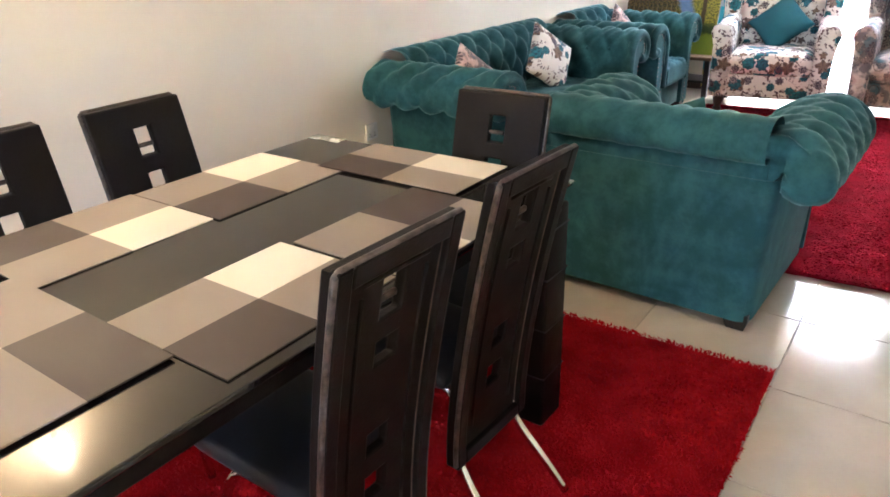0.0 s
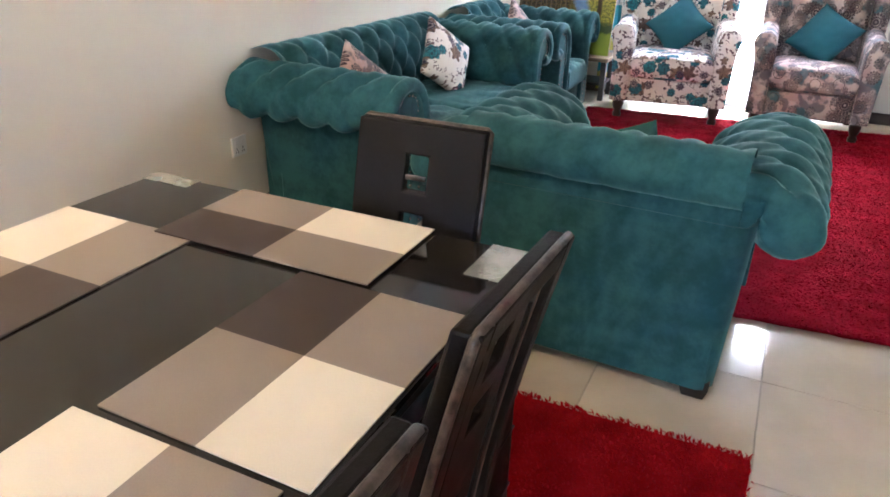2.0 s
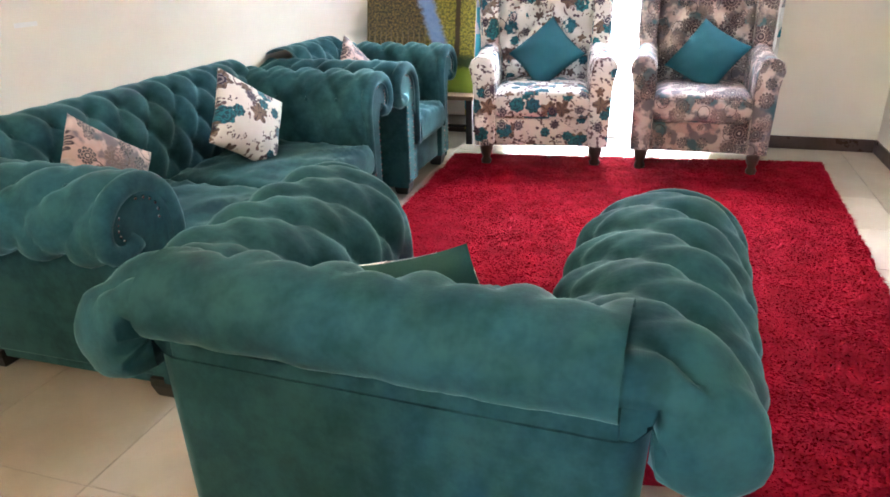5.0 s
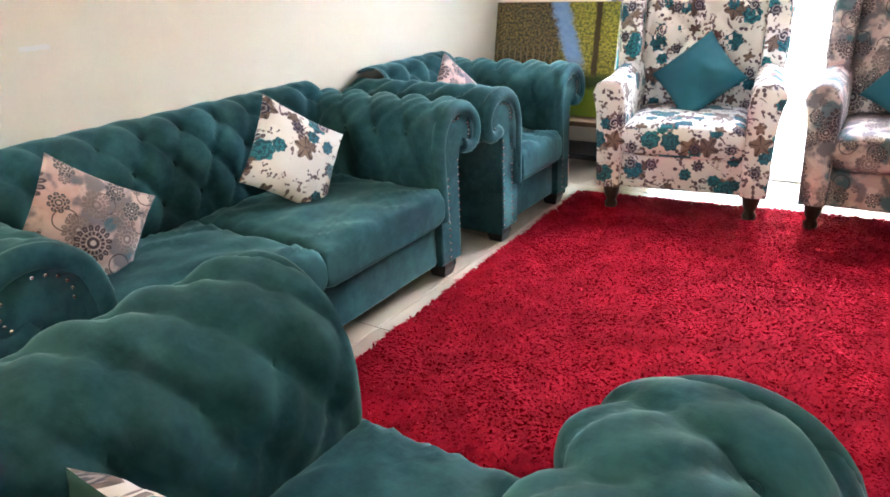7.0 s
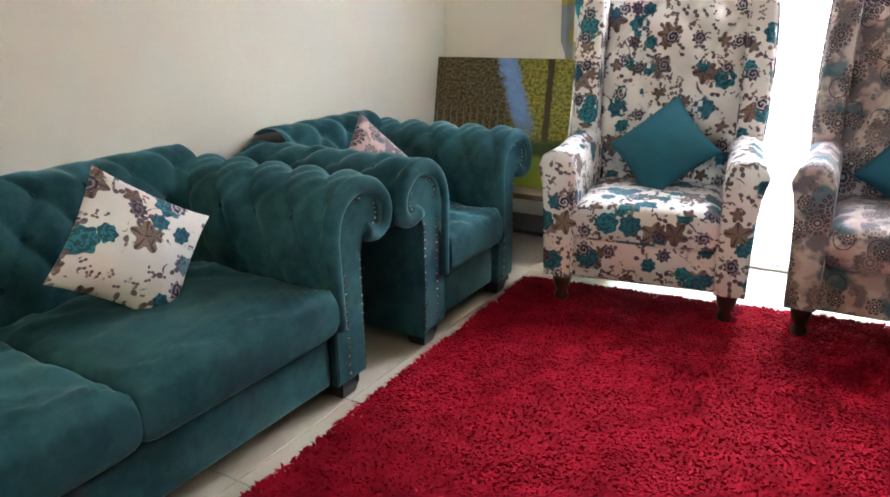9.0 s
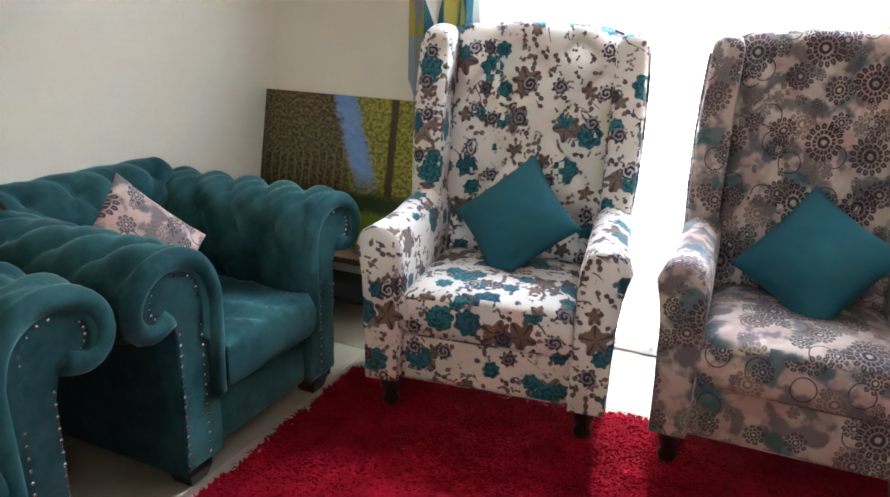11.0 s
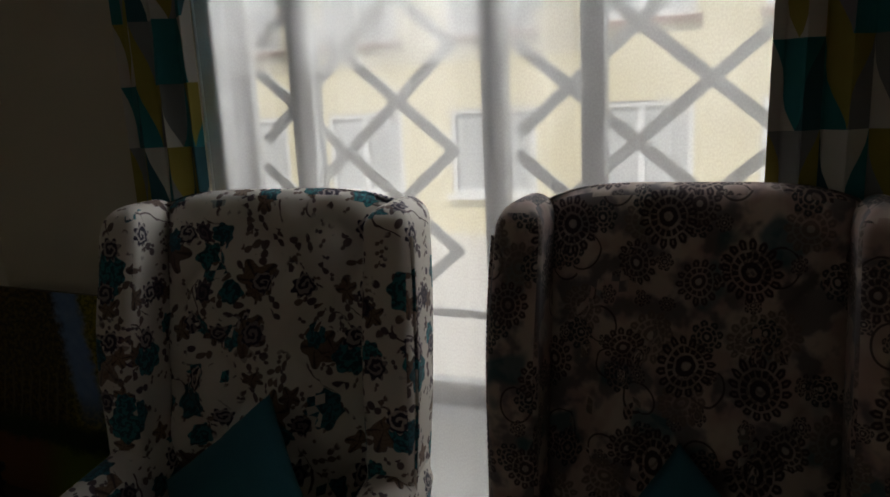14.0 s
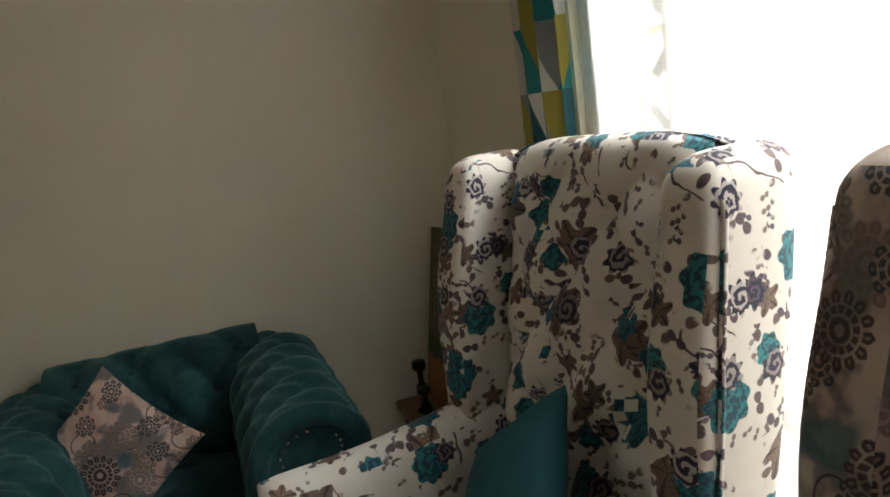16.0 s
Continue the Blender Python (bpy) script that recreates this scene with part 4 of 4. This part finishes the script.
        lg.location = (x, 0.61, 0.0)
    return root


RUGZ = 0.012
wing_chair("wing_chair", FLORAL, "white wing chair with teal rose and brown leaf print", pose(1.466, 7.545, RUGZ, 0, 0, 8.5) @ Matrix.Diagonal((1.03, 1.05, 1.045, 1)), 1)
wing_chair("wing_chair", MANDALA, "dusty pink wing chair with dark wheel-flower print", pose(2.385, 7.60, RUGZ, 0, 0, 1.0) @ Matrix.Diagonal((0.97, 1.05, 1.052, 1)), 2)


# ---- cushions ----
def pillow(name, cloth, label, size, place, thick=0.075, piping=None, seed=0, rear=None):
    def sheet(sgn):
        def f(u, v):
            e = (max(1 - u * u, 0) * max(1 - v * v, 0)) ** 0.42
            x = size / 2 * u * (1 - 0.09 * (1 - v * v))
            z = size / 2 * v * (1 - 0.09 * (1 - u * u))
            return (x, sgn * (thick * e + 0.004 * noise.noise((u * 4 + seed, v * 4, sgn))), z)

        def g(u, v):
            p = f(u, v)
            return p if abs(u) < 0.9999 and abs(v) < 0.9999 else (p[0], 0.0, p[2])
        return g
    if rear is None:
        ob = finish(name, puff(26, 26, sheet(-1), sheet(1), (size, size)), cloth)
        ob.matrix_basis = place
        tagged(ob, label, "cushion")
    else:
        ob = thing(name, label, "cushion", "", place)
        for n, sgn, m in (("front_cover", -1, cloth), ("back_cover", 1, rear)):
            bm = bmesh.new()
            us = np.linspace(-1, 1, 26)
            grid_surface(bm, [[sheet(sgn)(u, v) for u in us] for v in us], [[((u + 1) / 2 * size, (v + 1) / 2 * size) for u in us] for v in us])
            part(n, bm, m, ob)
    return ob


def tilted(x, y, z, heading, lean_back, spin):
    """heading: the way the cushion's face looks, in degrees from -y; it leans back and is spun on its corner."""
    return pose(x, y, z, 0, 0, heading) @ pose(0, 0, 0, -lean_back, 0, 0) @ pose(0, 0, 0, 0, spin, 0)


pillow("cushion", TEALCLOTH, "plain teal cushion standing on its corner in a wing chair", 0.366, tilted(1.421, 7.94, 0.662, -11, 33, -47.5), 0.07, seed=1)
pillow("cushion", TEALCLOTH, "plain teal cushion standing on its corner in a wing chair", 0.367, tilted(2.397, 8.0, 0.655, -20, 32, -62), 0.07, seed=2)
pillow("cushion", FLORAL, "white floral cushion standing on its corner on the sofa", 0.363, tilted(0.428, 6.0, 0.605, 79, 22, -53.5), 0.065, seed=3)
pillow("cushion", PINKMANDALA, "dusty pink cushion with dark wheel-flower print on the sofa", 0.345, tilted(0.367, 5.186, 0.58, 86, 15, -53), 0.065, seed=4)
pillow("cushion", PINKMANDALA, "dusty pink cushion with dark wheel-flower print in the armchair", 0.362, tilted(0.48, 7.11, 0.612, 84, 20, -44), 0.06, seed=5)
pillow("cushion", FLORAL, "cushion with floral front and dark green back", 0.36, tilted(1.76, 4.475, 0.585, 174, 12, 18), 0.065, seed=6, rear=GREENCLOTH)


# ---- dining table and chairs ----
TX0, TX1, TY0, TY1, TZ = 0.86, 1.812, 1.95, 3.465, 0.755
table = thing("dining_table", "black glass-topped dining table with padded dark legs", "table")
part("tabletop", box(TX0, TX1, TY0, TY1, TZ - 0.014, TZ, bevel=0.004), BLACKGLASS, table, "glossy black glass top", smooth=False)
part("apron", box(TX0 + 0.015, TX1 - 0.015, TY0 + 0.015, TY1 - 0.015, TZ - 0.055, TZ - 0.014, bevel=0.004), LEATHER, table, smooth=False)
for x in (TX0 + 0.004, TX1 - 0.104):
    for y in (TY0 + 0.004, TY1 - 0.124):
        lg = part("leg", box(x, x + 0.10, y, y + 0.12, 0.013, TZ - 0.055, bevel=0.008), LEATHER, table, "square leg wrapped in stitched dark leatherette")
        for z in (0.18, 0.34, 0.50, 0.64):
            part("seam", box(x - 0.002, x + 0.102, y - 0.002, y + 0.122, z, z + 0.004), BLUEBLACK, lg, smooth=False)
for x0, x1, y0, y1 in ((TX0, TX0 + 0.13, TY1 - 0.045, TY1), (TX1 - 0.075, TX1, TY1 - 0.14, TY1)):
    part("corner_trim", box(x0 - 0.002, x1 + 0.002, y0 - 0.002, y1 + 0.002, TZ - 0.004, TZ + 0.0012), SILVER, table, "shiny silver corner trim", smooth=False)

D_, T_, C_ = MATDARK, MATTAUPE, MATCREAM


def placemat(x0, x1, y0, y1, tones, turn=0.0, lift=0.0):
    """tones: the four squares, from the left near one over the right near one, left far, right far."""
    cx, cy, w, h = (x0 + x1) / 2, (y0 + y1) / 2, (x1 - x0) / 2, (y1 - y0) / 2
    ob = thing("placemat", "woven placemat of cream, taupe and brown squares", "placemat", "placemats on the dining table", pose(cx, cy, TZ + 0.001 + lift, 0, 0, turn))
    for k, m in enumerate(tones):
        sx, sy = k % 2, k // 2
        part("square", box(-w + w * sx, w * sx, -h + h * sy, h * sy, 0, 0.003), m, ob, smooth=False)
    return ob


placemat(0.872, 1.218, 2.765, 3.21, (T_, D_, C_, T_), 0.8)
placemat(0.868, 1.206, 2.33, 2.76, (D_, T_, T_, C_), 0.6)
placemat(1.478, 1.806, 2.765, 3.19, (T_, C_, D_, T_), -0.5)
placemat(1.453, 1.778, 2.34, 2.752, (T_, D_, C_, T_), 0.5)
placemat(1.128, 1.61, 3.196, 3.462, (D_, T_, T_, C_), 0.5, 0.004)
placemat(1.13, 1.655, 2.045, 2.335, (C_, T_, T_, D_), 0.0, 0.004)


def perforated(xs, zs, holes, front, thick):
    """A bent panel with square openings right through it. front(x, z) gives its face's depth."""
    bm = bmesh.new()
    nx, nz = len(xs) - 1, len(zs) - 1
    solid = [[not any(a <= (xs[i] + xs[i + 1]) / 2 <= b and c <= (zs[j] + zs[j + 1]) / 2 <= d for a, b, c, d in holes) for j in range(nz)] for i in range(nx)]
    fr = [[bm.verts.new((x, front(x, z), z)) for z in zs] for x in xs]
    bk = [[bm.verts.new((x, front(x, z) + thick, z)) for z in zs] for x in xs]
    for i in range(nx):
        for j in range(nz):
            if not solid[i][j]:
                continue
            bm.faces.new((fr[i][j], fr[i + 1][j], fr[i + 1][j + 1], fr[i][j + 1]))
            bm.faces.new((bk[i][j], bk[i][j + 1], bk[i + 1][j + 1], bk[i + 1][j]))
            for di, dj, p, q in ((-1, 0, (i, j), (i, j + 1)), (1, 0, (i + 1, j), (i + 1, j + 1)), (0, -1, (i, j), (i + 1, j)), (0, 1, (i, j + 1), (i + 1, j + 1))):
                a, b = i + di, j + dj
                if not (0 <= a < nx and 0 <= b < nz) or not solid[a][b]:
                    bm.faces.new((fr[p[0]][p[1]], fr[q[0]][q[1]], bk[q[0]][q[1]], bk[p[0]][p[1]]))
    bmesh.ops.delete(bm, geom=[v for v in bm.verts if not v.link_faces], context="VERTS")
    return bm


def dining_chair(place):
    """Faces local -y; the back stands at y = 0 and leans away at its top."""
    root = thing("dining_chair", "dark leatherette dining chair with square cut-outs and chrome legs", "chair", "chairs round the dining table", place)
    hw = 0.147

    def bend(x, z):
        return -0.06 + 0.125 * max((z - 0.25) / 0.7, 0) ** 1.5
    holes = [(-0.026, 0.026, z, z + h) for z, h in ((0.787, 0.075), (0.695, 0.046), (0.49, 0.05), (0.38, 0.055))]
    zs = sorted({0.22, 0.25, 0.30, 0.34, 0.46, 0.56, 0.61, 0.76, 0.89, 0.925, *(c for h in holes for c in h[2:])})
    back = part("backrest", perforated([-hw, -hw + 0.03, -0.026, 0.026, hw - 0.03, hw], zs, holes, bend, 0.024), LEATHER, root, "tall bent back with square cut-outs", smooth=False)
    m = back.modifiers.new("soft", "BEVEL")
    m.width, m.segments, m.limit_method = 0.005, 2, "ANGLE"
    # padded border on the outer face
    for x0, x1, z0, z1 in ((-hw, -hw + 0.032, 0.22, 0.925), (hw - 0.032, hw, 0.22, 0.925), (-hw + 0.032, hw - 0.032, 0.885, 0.925), (-hw + 0.032, hw - 0.032, 0.22, 0.255)):
        zz = list(np.linspace(z0, z1, 16 if z1 - z0 > 0.2 else 3))
        b = part("border", perforated([x0, x1], zz, [], lambda x, z: bend(x, z) + 0.022, 0.016), LEATHER, root, smooth=False)
        mb = b.modifiers.new("soft", "BEVEL")
        mb.width, mb.segments, mb.limit_method = 0.004, 2, "ANGLE"

    # worn edge roll round the rim and a stitched line inside the border
    zz = list(np.linspace(0.23, 0.918, 18))
    rim = [(-hw, z) for z in zz] + [(x, 0.924) for x in np.linspace(-hw + 0.008, hw - 0.008, 6)] + [(hw, z) for z in zz[::-1]]
    part("edge_roll", tube([(x, bend(x, z) + 0.030, z) for x, z in rim], 0.0065, 8), SCUFFED, root, "scuffed and peeling edge roll")
    hs = hw - 0.035
    zz = list(np.linspace(0.26, 0.882, 16))
    line = [(-hs, z) for z in zz] + [(hs, z) for z in zz[::-1]]
    part("stitching", tube([(x, bend(x, z) + 0.0245, z) for x, z in line], 0.0014, 5), THREAD, root, "tan stitched seam")

    # a torn strip of leatherette left across the upper opening, and the raised inner panel's edge
    part("torn_strip", box(-0.026, 0.022, bend(0, 0.815) + 0.004, bend(0, 0.815) + 0.012, 0.809, 0.821, bevel=0.003), SCUFFED, root, "torn leatherette strip")
    for sx in (-1, 1):
        zz = list(np.linspace(0.30, 0.85, 12))
        part("panel_edge", tube([(sx * 0.078, bend(0, z) + 0.0245, z) for z in zz], 0.0045, 6), LEATHER, root)
    part("panel_edge", tube([(x, bend(0, 0.872) + 0.0245, 0.872) for x in np.linspace(-0.078, 0.078, 5)], 0.0045, 6), LEATHER, root)

    def pad(sgn):
        def f(u, v):
            e = max((1 - abs(u) ** 8) * (1 - abs(v) ** 8), 0) ** 0.3
            return (0.155 * u * (1 - 0.06 * (v + 1) / 2), -0.225 + 0.165 * v, 0.435 + sgn * (0.026 + (0.008 * (1 - u * u) * (1 - v * v) if sgn > 0 else 0)) * e)
        return f
    part("seat", puff(18, 18, pad(1), pad(-1)), BLUEBLACK, root, "black padded seat")
    for sx in (-1, 1):
        x = sx * 0.115
        pts = smooth_line([(x, -0.05, 0.30), (x * 0.95, -0.07, 0.40), (x * 0.95, -0.16, 0.405), (x * 1.05, -0.30, 0.37), (x * 1.15, -0.36, 0.20), (x * 1.25, -0.385, 0.02)], 22)[0]
        part("front_leg", tube(pts, 0.011), CHROME, root, "bent chrome tube leg")
        pts = smooth_line([(x, -0.045, 0.26), (x * 1.03, -0.03, 0.20), (x * 1.15, 0.05, 0.10), (x * 1.25, 0.11, 0.02)], 16)[0]
        part("rear_leg", tube(pts, 0.011), CHROME, root, "splayed chrome tube leg")
    return root


TALL = Matrix.Diagonal((1, 1, 1.016, 1))
first = dining_chair(pose(1.52, 3.515, 0, 0, 0, 1) @ TALL)
for x, y, rz in ((1.875, 2.565, -92), (1.872, 3.0, -92), (0.775, 2.91, 92), (0.775, 2.50, 91)):
    copy_thing(first, pose(x, y, 0, 0, 0, rz) @ TALL)


# ---- painting on a low stand in the corner ----
stand = thing("side_table", "low brown wooden side table in the room's corner", "table")
part("tabletop", box(0.03, 0.90, 8.06, 8.42, 0.315, 0.345, bevel=0.005), BROWNWOOD, stand, smooth=False)
part("shelf", box(0.06, 0.87, 8.09, 8.40, 0.12, 0.14, bevel=0.003), BLACKWOOD, stand, smooth=False)
for x in (0.05, 0.84):
    for y in (8.08, 8.36):
        part("leg", box(x, x + 0.045, y, y + 0.045, 0, 0.315, bevel=0.004), BLACKWOOD, stand, smooth=False)
painting = thing("painting", "unframed oil painting of a wood, leaning on the wall", "painting", "", pose(0.455, 8.20, 0.347, 0, 0, 0) @ pose(0, 0, 0, -10, 0, -1))
bm = bmesh.new()
grid_surface(bm, [[(-0.41, -0.016, 0.0), (0.41, -0.016, 0.0)], [(-0.41, -0.016, 0.67), (0.41, -0.016, 0.67)]], [[(0, 0), (1, 0)], [(0, 1), (1, 1)]])
part("canvas", bm, CANVAS, painting, smooth=False)
part("stretcher", box(-0.41, 0.41, -0.0155, 0.012, 0.0, 0.67), CANVASEDGE, painting, smooth=False)
for x, y, h in ((0.20, 8.13, 0.20), (0.29, 8.11, 0.13)):
    ob = finish("candle_holder", lathe([(0.03, 0), (0.032, 0.008), (0.012, 0.02), (0.010, h * 0.4), (0.022, h * 0.5), (0.010, h * 0.6), (0.012, h * 0.8), (0.026, h * 0.86), (0.026, h)], 16), BLACKWOOD)
    ob.location = (x, y, 0.345)
    tagged(ob, "small black turned ornament on the side table", "ornament")

# ---- wall socket and wall lamp ----
sock = thing("wall_socket", "white double wall socket above the skirting", "socket")
part("plate", box(0, 0.010, 4.65, 4.745, 0.325, 0.415, bevel=0.003), SOCKETWHITE, sock, smooth=False)
for y in (4.667, 4.707):
    part("rocker", box(0.010, 0.014, y, y + 0.02, 0.38, 0.40, bevel=0.001), SOCKETWHITE, sock, smooth=False)
    for z, dy in ((0.36, 0.01), (0.345, 0.003), (0.345, 0.017)):
        part("slot", box(0.0098, 0.0108, y + dy - 0.002, y + dy + 0.002, z - 0.005, z + 0.005), BLACKWOOD, sock, smooth=False)
tagged(finish("adhesive_strip", box(0, 0.003, 5.31, 5.41, 1.062, 1.078, bevel=0.001, seg=1), SOCKETWHITE, smooth=False), "small white adhesive strip on the cream wall", "strip")
lamp = thing("wall_lamp", "brass wall lamp with a lit bare bulb", "lamp")
pl = part("plate", lathe([(0.05, 0), (0.05, 0.008), (0.02, 0.018)], 20), BRASS, lamp)
pl.matrix_basis = pose(0.0, 2.67, 1.82, 0, 90, 0)
part("arm", tube(smooth_line([(0.01, 2.67, 1.82), (0.06, 2.67, 1.80), (0.10, 2.67, 1.81), (0.11, 2.67, 1.84)], 14)[0], 0.007), BRASS, lamp)
hd = part("holder", lathe([(0.016, 0), (0.018, 0.03), (0.016, 0.04)], 16), BRASS, lamp)
hd.location = (0.11, 2.67, 1.83)
bl = part("bulb", lathe([(0.012, 0), (0.014, 0.015), (0.03, 0.045), (0.032, 0.06), (0.024, 0.08), (0.006, 0.09)], 20), BULB, lamp, "lit warm bulb")
bl.location = (0.11, 2.67, 1.86)
bl.visible_shadow = False


# ---- rugs ----
def rug(name, corners, h, blades, blade_h, blade_w, material, label, seed):
    """corners: south-west, south-east, north-west, north-east of a slightly skewed rug."""
    rng = random.Random(seed)
    root = thing(name, label, "rug")
    sw, se, nw, ne = [Vector(c) for c in corners]
    x0, x1, y0, y1 = 0.0, (se - sw).length, 0.0, (nw - sw).length

    def lay(x, y):
        u, v = x / x1, y / y1
        p = sw.lerp(se, u).lerp(nw.lerp(ne, u), v)
        return p.x, p.y
    bm = bmesh.new()
    nx, ny = int((x1 - x0) / 0.05), int((y1 - y0) / 0.05)
    pts = []
    for j in range(ny + 1):
        pts.append([(*lay(x0 + (x1 - x0) * i / nx + 0.008 * noise.noise((i * 0.7, j * 0.7, seed)), y0 + (y1 - y0) * j / ny + 0.008 * noise.noise((i * 0.7, j * 0.7, seed + 9))),
                     0.001 if i in (0, nx) or j in (0, ny) else h * (0.8 + 0.3 * noise.noise((i * 0.5, j * 0.5, seed)))) for i in range(nx + 1)])
    grid_surface(bm, pts)
    part("backing", bm, material, root)
    verts, faces = [], []
    for _ in range(blades):
        x, y = lay(rng.uniform(x0 - 0.004, x1 + 0.004), rng.uniform(y0 - 0.004, y1 + 0.004))
        flow = 6.28 * (0.5 + noise.noise((x * 2.2, y * 2.2, seed))) + rng.gauss(0, 1.1)
        lx, ly = math.cos(flow), math.sin(flow)
        ln = blade_h * rng.uniform(0.7, 1.25)
        w = blade_w * rng.uniform(0.7, 1.2)
        bend_ = rng.uniform(0.75, 1.3)
        sx, sy = -ly * w / 2, lx * w / 2
        b = len(verts)
        z = h * 0.7
        verts += [(x - sx, y - sy, z), (x + sx, y + sy, z), (x + lx * ln * 0.35 * bend_ + sx, y + ly * ln * 0.35 * bend_ + sy, z + ln * 0.55), (x + lx * ln * 0.35 * bend_ - sx, y + ly * ln * 0.35 * bend_ - sy, z + ln * 0.55),
                  (x + lx * ln * bend_, y + ly * ln * bend_, z + ln * (0.85 - 0.35 * bend_))]
        faces += [(b, b + 1, b + 2, b + 3), (b + 3, b + 2, b + 4)]
    me = bpy.data.meshes.new("shag")
    me.from_pydata(verts, [], faces)
    me.materials.append(material)
    pile = new("shag", me)
    pile.parent = root
    tagged(pile, kind="stuff")
    return root


rug("shaggy_rug", ((0.94, 4.74), (3.03, 4.90), (0.87, 7.75), (3.14, 8.04)), 0.018, 170000, 0.021, 0.0105, REDPILE, "deep crimson shaggy rug under the armchairs", 3)
rug("dining_rug", ((0.80, 1.60), (2.335, 1.60), (0.80, 3.99), (2.315, 4.03)), 0.008, 60000, 0.014, 0.006, REDRUG, "bright red short-pile rug under the dining table", 5)

# ---- floor tiles ----
S, G = 0.5, 0.0018
tile = {}
ix0, ix1 = math.floor((X0 - 2.32) / S), math.ceil((X1 - 2.32) / S)
iy0, iy1 = math.floor((Y0 - 4.44) / S), math.ceil((Y1 - 4.44) / S)
for i in range(ix0, ix1):
    for j in range(iy0, iy1):
        x0, x1 = max(2.32 + i * S, X0) + G, min(2.32 + (i + 1) * S, X1) - G
        y0, y1 = max(4.44 + j * S, Y0) + G, min(4.44 + (j + 1) * S, Y1) - G
        if x1 - x0 < 0.02 or y1 - y0 < 0.02:
            continue
        key = (round(x1 - x0, 4), round(y1 - y0, 4))
        if key not in tile:
            b = box(-key[0] / 2, key[0] / 2, -key[1] / 2, key[1] / 2, -0.004, 0.0, bevel=0.0012, seg=1)
            me = bpy.data.meshes.new("tile")
            bmesh.ops.recalc_face_normals(b, faces=b.faces)
            b.to_mesh(me)
            b.free()
            me.materials.append(TILE)
            tile[key] = me
        ob = new("tile", tile[key])
        ob.parent = floor
        ob.location = ((x0 + x1) / 2, (y0 + y1) / 2, 0)
